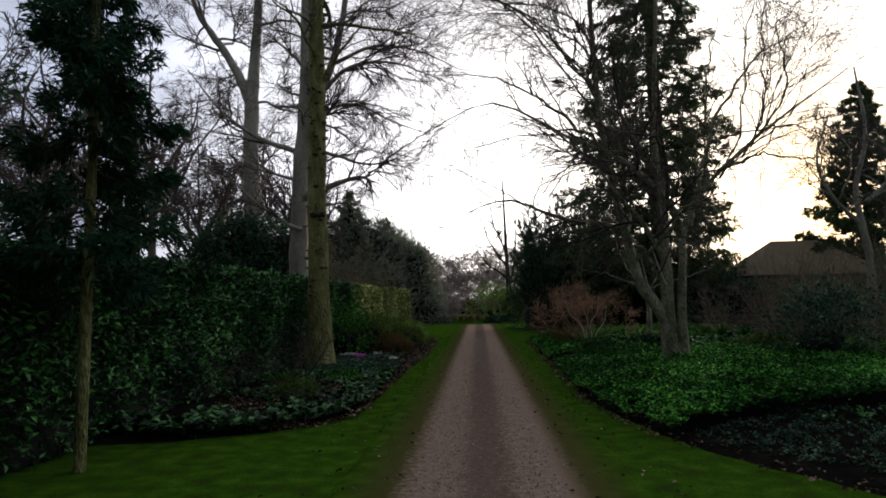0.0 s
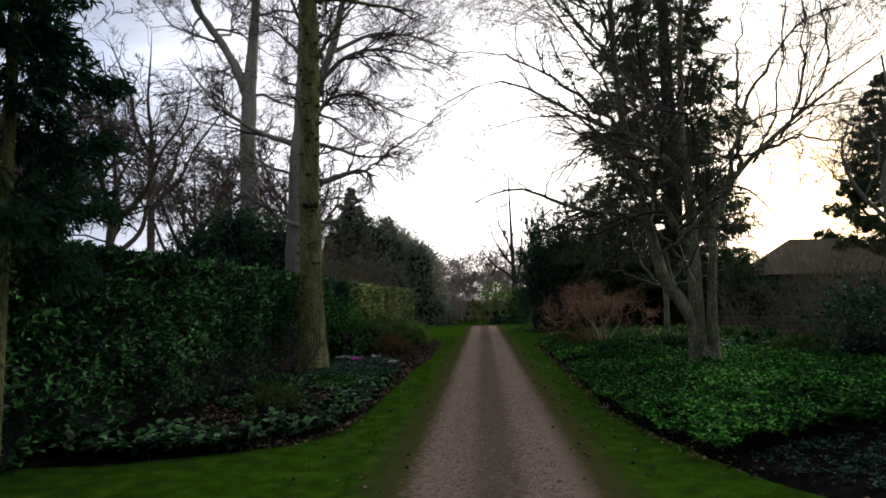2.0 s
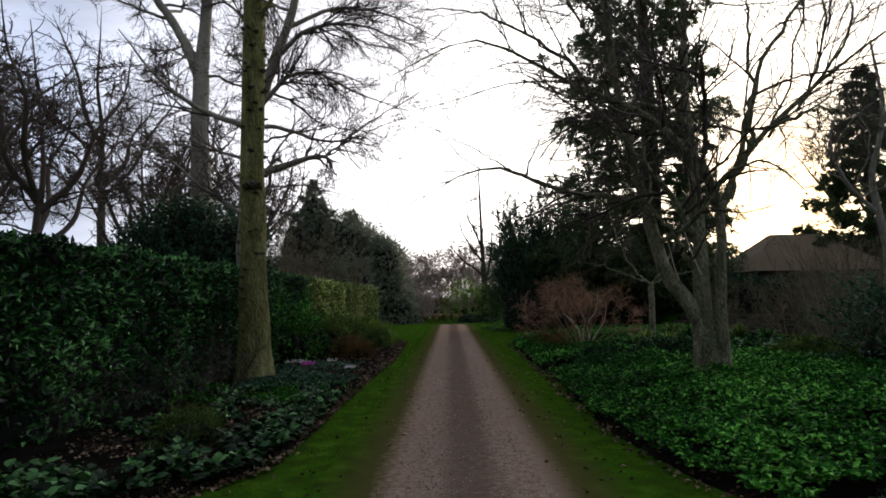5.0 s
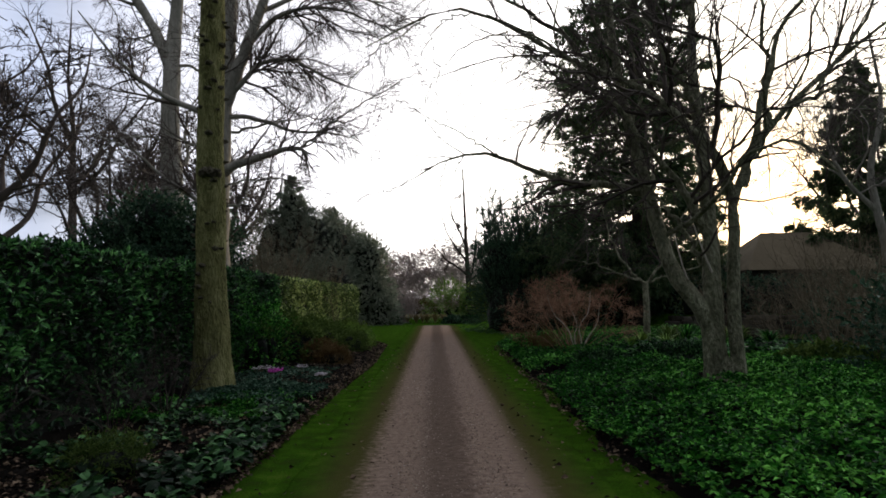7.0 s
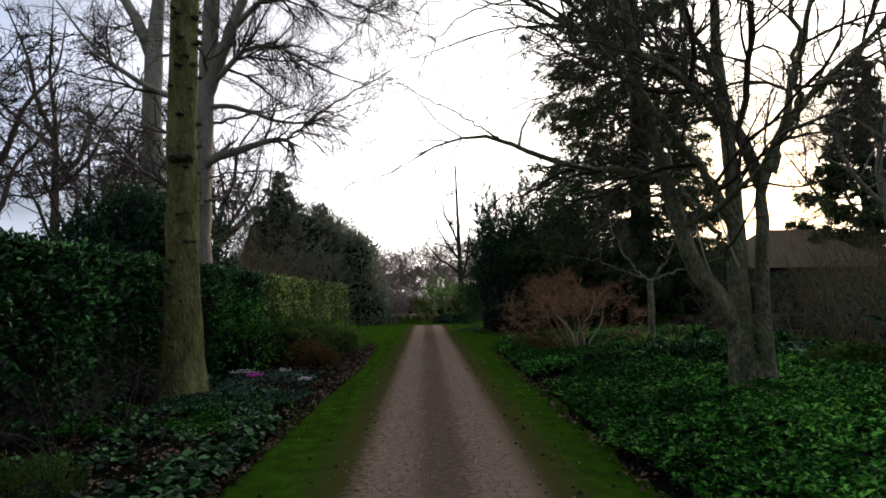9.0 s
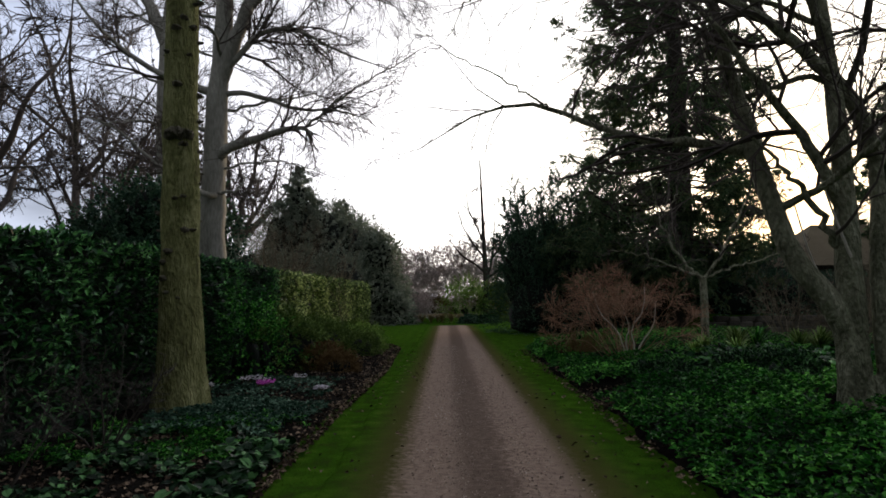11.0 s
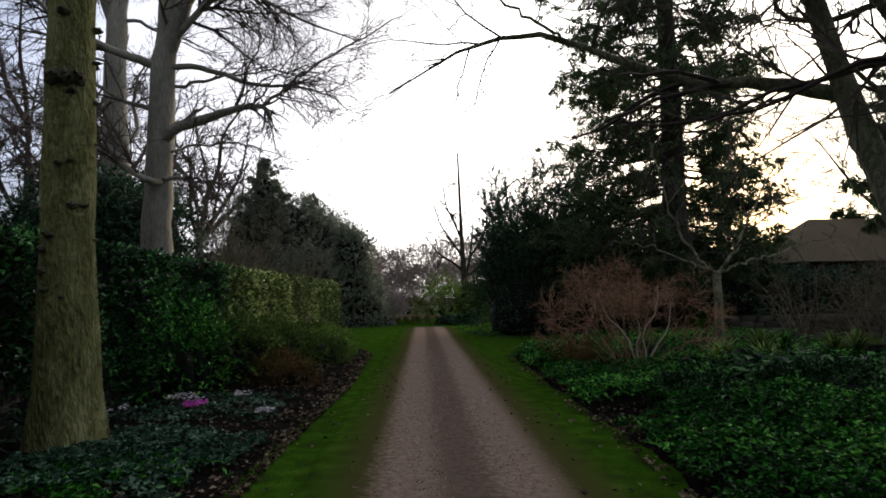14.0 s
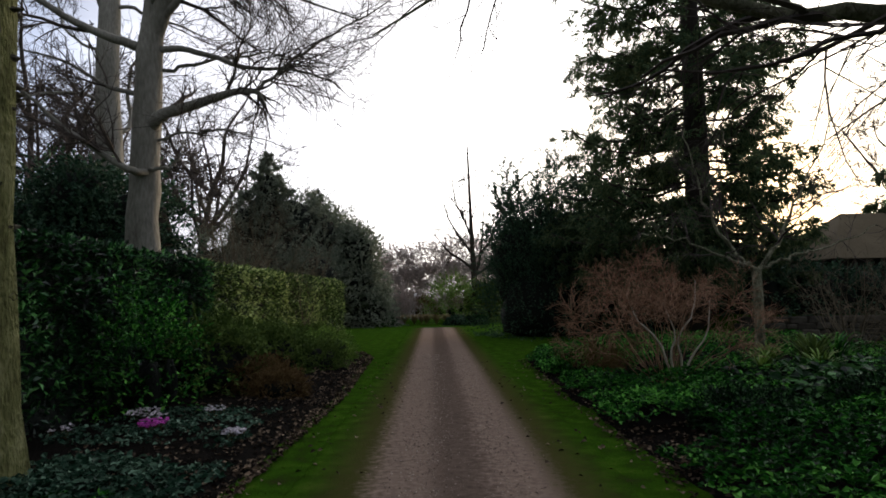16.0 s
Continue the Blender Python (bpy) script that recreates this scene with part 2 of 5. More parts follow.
# ---- mesh helpers ----
def build(name, V, F, mat, parent=None, label="", smooth=False):
    """One mesh object out of vertex and face arrays."""
    V, F = np.asarray(V, dtype=np.float32), np.asarray(F, dtype=np.int32)
    me = bpy.data.meshes.new(name)
    n, k = F.shape
    me.vertices.add(len(V))
    me.vertices.foreach_set("co", V.ravel())
    me.loops.add(n * k)
    me.loops.foreach_set("vertex_index", F.ravel())
    me.polygons.add(n)
    me.polygons.foreach_set("loop_start", np.arange(0, n * k, k, dtype=np.int32))
    me.polygons.foreach_set("use_smooth", np.full(n, smooth, dtype=bool))
    me.update(calc_edges=True)
    me.materials.append(mat)
    ob = new(name, me)
    if parent:
        ob.parent = parent
    if label:
        ob["label"] = label
    return ob


def thing(name, at, label, category, group="", kind=""):
    e = new(name)
    e.location = at
    e.empty_display_size = 0.2
    return tagged(e, label, category, group, kind)


def unit(a):
    return a / np.maximum(np.linalg.norm(a, axis=-1, keepdims=True), 1e-9)


def tubes(P, R, sides=5):
    """Tapered tubes round the lines P (lines, points, 3) with radii R (lines, points)."""
    B, n, _ = P.shape
    T = unit(np.gradient(P, axis=1))
    ref = np.where(np.abs(T[:, :1, 2:]) > 0.85, [[[1.0, 0, 0]]], [[[0, 0, 1.0]]])
    U = unit(np.cross(T, np.broadcast_to(ref, T.shape)))
    W = np.cross(T, U)
    a = np.arange(sides) * 2 * math.pi / sides
    ring = U[:, :, None] * np.cos(a)[:, None] + W[:, :, None] * np.sin(a)[:, None]
    V = (P[:, :, None] + ring * R[:, :, None, None]).reshape(-1, 3)
    b, i, s = np.meshgrid(np.arange(B), np.arange(n - 1), np.arange(sides), indexing="ij")
    base = (b * n + i) * sides
    F = np.stack([base + s, base + (s + 1) % sides, base + sides + (s + 1) % sides, base + sides + s], -1).reshape(-1, 4)
    return V, F


def join(*pieces):
    Vs, Fs, k = [], [], 0
    for V, F in pieces:
        Vs.append(V)
        Fs.append(F + k)
        k += len(V)
    return np.concatenate(Vs), np.concatenate(Fs)


def sprout(P, R, per, t0, t1, angle, ratio, n, wob, lift, rng, thick=0.6, least=0.004, spread=0.25):
    """Side shoots of the lines P: per of them on each, between t0 and t1 of its length."""
    B, m, _ = P.shape
    size = np.linalg.norm(np.diff(P, axis=1), axis=2).sum(1)
    k = rng.choice(B, B * per, p=size / size.sum())
    t = rng.uniform(t0, t1, len(k))
    f = t * (m - 1)
    i = np.minimum(f.astype(int), m - 2)
    w = (f - i)[:, None]
    start = P[k, i] * (1 - w) + P[k, i + 1] * w
    tan = unit(P[k, i + 1] - P[k, i])
    side = unit(np.cross(tan, rng.normal(size=(len(k), 3))))
    a = rng.normal(angle, spread, len(k))[:, None]
    d = np.cos(a) * tan + np.sin(a) * side
    L = (np.linalg.norm(np.diff(P, axis=1), axis=2).sum(1)[k] * ratio * rng.uniform(0.6, 1.25, len(k)) * (1.2 - 0.65 * t))[:, None]
    r0 = np.maximum((R[k, i] * (1 - w[:, 0]) + R[k, i + 1] * w[:, 0]) * thick, least)
    pts = [start]
    for _ in range(n - 1):
        d = unit(d + rng.normal(0, wob, d.shape) + np.array([0, 0, lift]))
        pts.append(pts[-1] + d * L / (n - 1))
    return np.stack(pts, 1), np.maximum(r0[:, None] * np.linspace(1, 0.3, n), least * 0.7)


def curve(points, n, seed=0, wob=0.0):
    """A smooth line through a few points, n samples."""
    p = np.array(points, dtype=float)
    p = np.vstack([2 * p[0] - p[1], p, 2 * p[-1] - p[-2]])
    u = np.linspace(0, len(points) - 1 - 1e-6, n)
    i = u.astype(int)
    t = (u - i)[:, None]
    a, b, c, d = p[i], p[i + 1], p[i + 2], p[i + 3]
    q = 0.5 * (2 * b + (c - a) * t + (2 * a - 5 * b + 4 * c - d) * t ** 2 + (3 * b - a - 3 * c + d) * t ** 3)
    if wob:
        q[1:] += np.random.default_rng(seed).normal(0, wob, q[1:].shape)
    return q


def leaves(at, way, size, rng, wide=0.45, tilt=0.5, droop=0.15):
    """Folded leaves, two triangles each, at the points, growing along way."""
    N = len(at)
    d = unit(way + rng.normal(0, tilt, (N, 3)))
    s = unit(np.cross(d, rng.normal(0, 0.5, (N, 3)) + np.array([0, 0, 1.0])))
    u = np.cross(s, d)
    L = (size * rng.uniform(0.6, 1.3, N))[:, None]
    V = np.stack([at, at + L * (0.5 * d + wide * s + 0.12 * u), at + L * (d - droop * u), at + L * (0.5 * d - wide * s + 0.12 * u)], 1).reshape(-1, 3)
    k = 4 * np.arange(N)[:, None]
    return V, np.concatenate([k + [0, 1, 2], k + [0, 2, 3]], 1).reshape(-1, 3)


def lobed_leaves(at, way, size, rng, tilt=0.4):
    """Broad leaves with a bent midrib and wavy sides, eight corners each."""
    N = len(at)
    d = unit(way + rng.normal(0, tilt, (N, 3)))
    s = unit(np.cross(d, rng.normal(0, 0.35, (N, 3)) + np.array([0, 0, 1.0])))
    u = np.cross(s, d)
    L = (size * rng.uniform(0.55, 1.3, N))[:, None]
    w = rng.uniform(0.8, 1.15, (N, 1))
    shape = ((0, 0, 0), (0.22, 0.34, 0.07), (0.58, 0.40, 0.05), (0.84, 0.2, -0.04), (1.0, 0, -0.16), (0.84, -0.2, -0.04), (0.58, -0.40, 0.05), (0.22, -0.34, 0.07), (0.5, 0, 0.0))
    V = np.stack([at + L * (a * d + b * w * s + c * u + rng.normal(0, 0.02, (N, 3))) for a, b, c in shape], 1).reshape(-1, 3)
    k = 9 * np.arange(N)[:, None]
    F = np.concatenate([k + [8, q, (q + 1) % 8] for q in range(8)], 1).reshape(-1, 3)
    return V, F


def on_lines(P, rng, per, t0=0.2, t1=1.0):
    B, m, _ = P.shape
    k = np.repeat(np.arange(B), per)
    f = rng.uniform(t0, t1, len(k)) * (m - 1)
    i = np.minimum(f.astype(int), m - 2)
    w = (f - i)[:, None]
    return P[k, i] * (1 - w) + P[k, i + 1] * w, unit(P[k, i + 1] - P[k, i])


def fuzz(x, y, s=1.0, seed=0.0):
    """Smooth uneven field between about -1 and 1."""
    x, y = np.asarray(x) * s + seed, np.asarray(y) * s - seed
    return (np.sin(1.7 * x + 1.3 * np.sin(0.9 * y)) + np.sin(2.3 * y + 1.1 * np.sin(1.4 * x + 2)) + 0.6 * np.sin(4.1 * x + 3.3 * y) + 0.5 * np.sin(5.3 * y - 4.7 * x + 1)) / 3.1


# ---- the plan ----
def path_left(y):
    return -0.17 - 0.0062 * (y - 4)


def path_right(y):
    return 1.53 - 0.0035 * (y - 4)


def left_edge(y):
    return np.interp(y, [6.2, 6.45, 6.75, 7.1, 7.6, 8.3, 9.6, 15, 20, 27, 29, 30.0, 30.6], [-5.6, -4.4, -3.1, -2.38, -1.78, -1.44, -1.38, -1.34, -1.2, -1.4, -1.9, -3.2, -4.2])


def right_edge(y):
    return np.interp(y, [0, 3, 4.5, 5.2, 6, 6.9, 8.4, 10.4, 14.6, 20, 25.6, 26.4, 28, 30], [7.4, 4.9, 4.0, 3.6, 3.17, 2.84, 2.55, 2.38, 2.46, 2.5, 2.54, 2.9, 3.8, 5.6])


def rise(d, w=1.4):
    t = np.clip(d / w, 0, 1)
    return t * t * (3 - 2 * t)


def soil_z(x, y):
    """Height of the beds' soil."""
    x, y = np.asarray(x, float), np.asarray(y, float)
    l = np.where((y > 6.2) & (y < 30.6), left_edge(y) - x, -1)
    r = np.where((y > 0) & (y < 28.4), x - right_edge(y), -1)
    return 0.012 + 0.05 * rise(l, 1.6) + 0.24 * rise(r, 2.4) + 0.03 * fuzz(x, y, 1.3) * (rise(l) + rise(r))


def grid(name, xs0, xs1, ys, nx, zf, mat, label, category, parent=None):
    """A sheet between the lines x = xs0(y) and xs1(y), with its rim turned down."""
    u = np.linspace(0, 1, nx)
    X = xs0[:, None] * (1 - u) + xs1[:, None] * u
    Y = np.repeat(ys[:, None], nx, 1)
    Z = zf(X, Y)
    Z[:, 0] = Z[:, -1] = Z[0] = Z[-1] = -0.03
    n = len(ys)
    i, j = np.meshgrid(np.arange(n - 1), np.arange(nx - 1), indexing="ij")
    k = i * nx + j
    F = np.stack([k, k + 1, k + nx + 1, k + nx], -1).reshape(-1, 4)
    return tagged(build(name, np.stack([X, Y, Z], -1).reshape(-1, 3), F, mat, parent, smooth=True), label, category, kind="structure")


# ---- ground, path, beds ----
def ground_sheet():
    a = np.concatenate([-np.geomspace(3000, 13, 22), np.linspace(-12, 22, 80), np.geomspace(23, 3000, 22)])
    b = np.concatenate([-np.geomspace(3000, 7, 22), np.linspace(-6, 50, 120), np.geomspace(51, 3000, 22)])
    X, Y = np.meshgrid(a, b)
    near = np.exp(-((X / 60) ** 2 + ((Y - 20) / 60) ** 2))
    Z = 0.018 * fuzz(X, Y, 0.8) * near - 0.012
    Z = Z + 0.9 * rise(X - 9.5, 1.0) * rise(Y - 30.9, 0.5) * (Y < 1000)
    nx, ny = len(a), len(b)
    i, j = np.meshgrid(np.arange(ny - 1), np.arange(nx - 1), indexing="ij")
    k = i * nx + j
    F = np.stack([k, k + 1, k + nx + 1, k + nx], -1).reshape(-1, 4)
    return tagged(build("ground", np.stack([X, Y, Z], -1).reshape(-1, 3), F, M["grass"], smooth=True), "mown green lawn, mossy and worn beside the path", "lawn", kind="structure")


ground = ground_sheet()
ys = np.linspace(-8, 44.5, 420)
path = grid("path", path_left(ys) - 0.62 + 0.04 * fuzz(ys, ys * 0, 2.2), path_right(ys) + 0.62 + 0.04 * fuzz(ys, ys * 0 + 5, 2.0), ys, 44,
            lambda X, Y: 0.012 + (0.001 * fuzz(X, Y, 0.9, 3) + 0.006 * np.cos((X - 0.7) * 5.2) + 0.0015 * fuzz(X, Y, 6)) * (1 - rise(np.abs(X - 0.68) - 0.7, 0.5)) - 0.006 * rise(np.abs(X - 0.68) - 0.9, 0.5), M["gravel"], "brown-grey gravel path with two wheel tracks", "path")
yl = np.linspace(6.21, 30.5, 200)
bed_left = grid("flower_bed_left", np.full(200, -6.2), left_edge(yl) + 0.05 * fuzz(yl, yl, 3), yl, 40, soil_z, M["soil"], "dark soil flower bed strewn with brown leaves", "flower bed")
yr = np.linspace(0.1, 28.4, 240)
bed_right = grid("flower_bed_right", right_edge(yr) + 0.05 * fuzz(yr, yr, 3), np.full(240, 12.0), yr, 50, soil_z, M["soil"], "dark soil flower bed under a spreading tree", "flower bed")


def grass_blades():
    rng = np.random.default_rng(5)
    N = 60000
    y = 1.0 + 30 * rng.random(N) ** 1.7
    left = rng.random(N) < 0.5
    lo = np.where(left, np.where(y < 6.4, -5.5, left_edge(y)), path_right(y))
    hi = np.where(left, path_left(y) + 0.10, right_edge(y))
    lo = np.where(left, lo, lo - 0.10)
    x = lo + (hi - lo) * rng.random(N)
    away = np.maximum(path_left(y) - x, x - path_right(y))
    keep = rng.random(N) < np.clip((away + 0.05) / 0.5, 0.06, 1.0)
    x, y = x[keep], y[keep]
    N = len(x)
    at = np.stack([x, y, np.full(N, 0.002)], 1)
    V, F = leaves(at, np.tile([0, 0, 0.8], (N, 1)), 0.017, rng, wide=0.11, tilt=1.2)
    return tagged(build("grass", V, F, M["blade"]), "short green grass blades on the verges", "grass", kind="stuff")


grass_blades()


def pebbles():
    rng = np.random.default_rng(6)
    N = 34000
    y = 1.8 + 26 * rng.random(N) ** 1.9
    u = 0.5 + 0.46 * (rng.random(N) - rng.random(N)) + 0.14 * (rng.random(N) - 0.5)
    x = path_left(y) + (path_right(y) - path_left(y)) * u
    o = np.array([[1, 0, 0], [-0.5, 0.87, 0], [-0.5, -0.87, 0], [0, 0, 0.75]])
    r = 0.004 + 0.012 * rng.random(N) ** 2.5
    a = rng.uniform(0, 6.28, N)
    c, s = np.cos(a)[:, None], np.sin(a)[:, None]
    V = np.stack([c * o[:, 0] - s * o[:, 1], s * o[:, 0] + c * o[:, 1], np.broadcast_to(o[:, 2], (N, 4))], -1) * r[:, None, None]
    V = V + np.stack([x, y, np.full(N, 0.012)], 1)[:, None]
    F = (4 * np.arange(N)[:, None, None] + np.array([[0, 1, 3], [1, 2, 3], [2, 0, 3]])).reshape(-1, 3)
    return tagged(build("gravel", V.reshape(-1, 3), F, M["pebble"]), "loose pale pebbles scattered on the path", "gravel", kind="stuff")


pebbles()


def litter(name, N, x, y, z, size, label, seed):
    rng = np.random.default_rng(seed)
    at = np.stack([x, y, z], 1)
    w = np.stack([np.cos(np.arange(N) * 2.4), np.sin(np.arange(N) * 2.4), np.full(N, 0.08)], 1)
    V, F = leaves(at, w, size, rng, wide=0.36, tilt=0.22, droop=0.2)
    return tagged(build(name, V, F, M["litter"]), label, "leaf litter", kind="stuff")


rng = np.random.default_rng(11)
N = 6500
y = rng.uniform(7.2, 29, N)
x = left_edge(y) - 2.2 * rng.random(N) ** 2.8 + 0.10
litter("leaf_litter", N, x, y, soil_z(x, y) + 0.01, 0.06, "fallen brown leaves lying on the flower bed", 1)
N = 1700
y = rng.uniform(8.6, 13.6, N)
x = rng.uniform(-3.9, -1.6, N)
litter("leaf_litter", N, x, y, soil_z(x, y) + 0.015, 0.055, "fallen brown leaves between the bed's plants", 4)
N = 520
y = rng.uniform(2.5, 26, N)
x = np.where(rng.random(N) < 0.5, rng.uniform(-1.5, -0.1, N), rng.uniform(1.4, 2.7, N))
litter("leaf_litter", N, x, y, np.full(N, 0.022), 0.055, "few fallen leaves scattered on grass and gravel", 2)
N = 900
y = rng.uniform(4, 26, N)
x = right_edge(y) + 0.5 * rng.random(N) ** 2 - 0.12
litter("leaf_litter", N, x, y, soil_z(x, y) + 0.015, 0.06, "fallen brown leaves along the bed's edge", 3)

N = 420
y = rng.uniform(15.1, 17.2, N)
x = rng.uniform(2.42, 3.35, N)
litter("leaf_litter", N, x, y, soil_z(x, y) + 0.015, 0.05, "fallen leaves on a patch of bare soil", 5)


# ---- hedge ----
def hedge(x, y0, y1, deep, high, seed, count, leaf, mat, label):
    h = thing("laurel_hedge", (x, (y0 + y1) / 2, 0), label, "hedge")
    rng = np.random.default_rng(seed)
    L = (y1 - y0) / 2
    # leafy body, uneven: front, top and both ends as one bent sheet
    def skin(u, v):
        """u along, v round the section from the front foot over the top to the back foot."""
        run = v * (2 * high + deep)
        px = np.where(run < high, deep / 2, np.where(run < high + deep, deep / 2 - (run - high), -deep / 2))
        pz = np.where(run < high, run, np.where(run < high + deep, high, 2 * high + deep - run))
        py = (u * 2 - 1) * L
        bulge = 0.09 * fuzz(py, pz * 1.6 + px, 1.9, seed) + 0.06 * fuzz(py, pz + px, 5.0, seed)
        out = np.stack([np.where(run < high, 1.0, np.where(run < high + deep, 0.0, -1.0)), np.zeros_like(px), np.where((run >= high) & (run < high + deep), 1.0, 0.0)], -1)
        return np.stack([px, py, pz], -1) + out * bulge[..., None], out
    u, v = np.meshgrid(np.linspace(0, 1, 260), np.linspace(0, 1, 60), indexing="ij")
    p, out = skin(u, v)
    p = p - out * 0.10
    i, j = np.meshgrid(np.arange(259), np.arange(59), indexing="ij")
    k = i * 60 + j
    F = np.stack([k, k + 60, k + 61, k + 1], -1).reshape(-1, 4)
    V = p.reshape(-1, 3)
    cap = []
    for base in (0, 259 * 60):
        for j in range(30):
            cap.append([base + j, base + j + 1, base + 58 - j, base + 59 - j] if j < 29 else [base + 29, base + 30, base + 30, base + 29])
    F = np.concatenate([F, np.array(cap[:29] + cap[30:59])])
    # shell whose black colour stands for the shade between the leaves
    build("inner_bough", V, F, M["core"], h, "near-black shell, inner shade put into its colour", True)
    N = count
    u, v = rng.random(N), rng.random(N) * 0.72
    p, out = skin(u, v)
    leafy = rng.random(N) < np.clip(0.22 + 0.75 * p[:, 2], 0, 1)    # thinned towards the foot: the bared black core stands for shade there
    p, out = p[leafy], out[leafy]
    p = p - out * (0.10 * rng.random(len(p)) ** 2)[:, None]
    e = int(N * 0.05)
    end = np.stack([rng.uniform(-deep / 2, deep / 2, e), np.full(e, L) , rng.uniform(0.05, high, e)], 1)
    end0 = end * np.array([1, -1, 1])
    p = np.concatenate([p, end, end0])
    out = np.concatenate([out, np.tile([0, 1.0, 0], (e, 1)), np.tile([0, -1.0, 0], (e, 1))])
    V, F = leaves(p, out * 0.7 + np.array([0, 0, 0.35]), leaf, rng, wide=0.25, tilt=0.7)
    build("foliage", V, F, mat, h)["kind"] = "stuff"
    return h


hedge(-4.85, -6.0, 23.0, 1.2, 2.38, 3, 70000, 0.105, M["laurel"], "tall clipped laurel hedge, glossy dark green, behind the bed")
# the hedge carried on, with its better-lit look in the leaf colour
far_hedge = hedge(-4.60, 22.9, 38.9, 1.18, 2.34, 4, 36000, 0.10, M["gold"], "clipped hedge beyond the bed, brighter light put into its paler yellow-green leaves")


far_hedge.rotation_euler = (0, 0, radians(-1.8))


# ---- bare trees ----
def bare_tree(name, at, trunk, radius, limbs, label, bark, seed, group="", auto=0, reach=4.5, levels=(7, 7, 5), fine=0.006, droop=0.02, start=0.35, flare=1.5, bare=0.12, twigs=None, bend=0.2, sides=(4, 3)):
    """trunk and limbs: lists of lines [points], [first radius, last]; auto: further limbs; then three orders of twigs."""
    tr = thing(name, at, label, "tree", group)
    rng = np.random.default_rng(seed)
    rs = []
    stems = []
    for pts, r0, r1 in trunk:
        c = curve(pts, 22, seed, radius * 0.03)
        r = np.linspace(r0, r1, 22) * (1 + 0.04 * rng.normal(size=22))
        stems.append((c, r))
    for q, (c, r) in enumerate(stems):
        if q == 0:
            c2 = np.vstack([c[0] - [0, 0, 0.15], c])
            r2 = np.concatenate([[r[0] * flare * 1.25], r])
            r2[1] *= flare
            r2[2] *= 1 + (flare - 1) * 0.35
        else:
            c2, r2 = c, r
        V, F = tubes(c2[None], r2[None], 14)
        a = np.arctan2(V[:, 1] - np.repeat(c2[:, 1], 14), V[:, 0] - np.repeat(c2[:, 0], 14))
        z = V[:, 2]
        wob = 0.05 * np.sin(3 * a + z) + 0.035 * np.sin(5 * a - 2.1 * z + 1)
        axis = np.repeat(c2, 14, 0)
        V = axis + (V - axis) * (1 + wob + (0.16 * np.sin(5 * a + 1) * np.exp(-np.maximum(z, 0) * 2.2) if q == 0 else 0))[:, None]
        build("trunk" if q == 0 else "stem", V, F, bark, tr, smooth=True)
    lines, radii = [], []
    for pts, r0, r1 in limbs:
        c = curve(pts, 22, seed + len(lines), 0.008 if r0 > 0.06 else 0.03)
        lines.append(c)
        radii.append(np.linspace(r0, r1, 22))
    for k in range(auto):
        c, r = stems[k % len(stems)] if len(stems) < 3 else stems[1 + k % (len(stems) - 1)]
        f = start + (0.97 - start) * (k + rng.random()) / auto
        i = min(int(f * 21), 20)
        a = k * 2.4 + rng.normal(0, 0.5)
        L = reach * (1.15 - 0.55 * f) * rng.uniform(0.7, 1.2)
        d = np.array([math.cos(a), math.sin(a), rng.uniform(0.25, 0.9)])
        d /= np.linalg.norm(d)
        pts = [c[i]]
        for _ in range(21):
            d = d + rng.normal(0, 0.17, 3) + [0, 0, droop * 0.6]
            d /= np.linalg.norm(d)
            pts.append(pts[-1] + d * L / 21)
        lines.append(np.array(pts))
        radii.append(np.linspace(min(r[i] * 0.45, 0.017 * L), 0.010, 22))
    if lines:
        P0, R0 = np.stack(lines), np.stack(radii)
        for p, r in zip(P0, R0):
            V, F = tubes(p[None], r[None], 7)
            build("limb", V, F, bark, tr, smooth=True)
        P1, R1 = sprout(P0, R0, levels[0], bare, 1.0, 0.8, 0.42, 8 if sides[0] > 3 else 6, bend, droop, rng, 0.55, fine * 1.6)
        P2, R2 = sprout(P1, R1, levels[1], 0.1, 1.0, 0.7, 0.48, 6 if sides[0] > 3 else 4, bend, droop, rng, 0.6, fine * 1.2)
        P3, R3 = sprout(P2, R2, levels[2], 0.1, 1.0, 0.65, 0.6, 2, 0.2, droop * 0.5, rng, 0.65, fine)
        V, F = join(tubes(P1, R1, sides[0]), tubes(P2, R2, sides[1]), tubes(P3, R3, 3))
        build("crown", V, F, twigs or M["bark_twig"], tr, "dark leafless twigs")["kind"] = "stuff"
    return tr


def knots(tr, line_xy, zs, radius, seed):
    """Dark branch scars and stubs in whorls on a trunk."""
    rng = np.random.default_rng(seed)
    for z in zs:
        for q in range(5):
            a = rng.uniform(0, 6.28)
            r = radius(z)
            big = rng.uniform(0.022, 0.05)
            d = np.array([math.cos(a), math.sin(a), 0.1])
            c = np.array([line_xy[0], line_xy[1], z + rng.normal(0, 0.10)]) + d * r * 0.83
            p = np.stack([c, c + d * 0.05, c + d * (0.07 + 0.04 * rng.random() ** 3)])
            V, F = tubes(p[None], np.array([[big * 1.5, big * 1.1, big * 0.3]]), 9)
            V = c + (V - c) * [1.25, 1.25, 0.75] + rng.normal(0, big * 0.16, V.shape)
            build("branch_scar", V, F, M["knot"], tr.children[0])


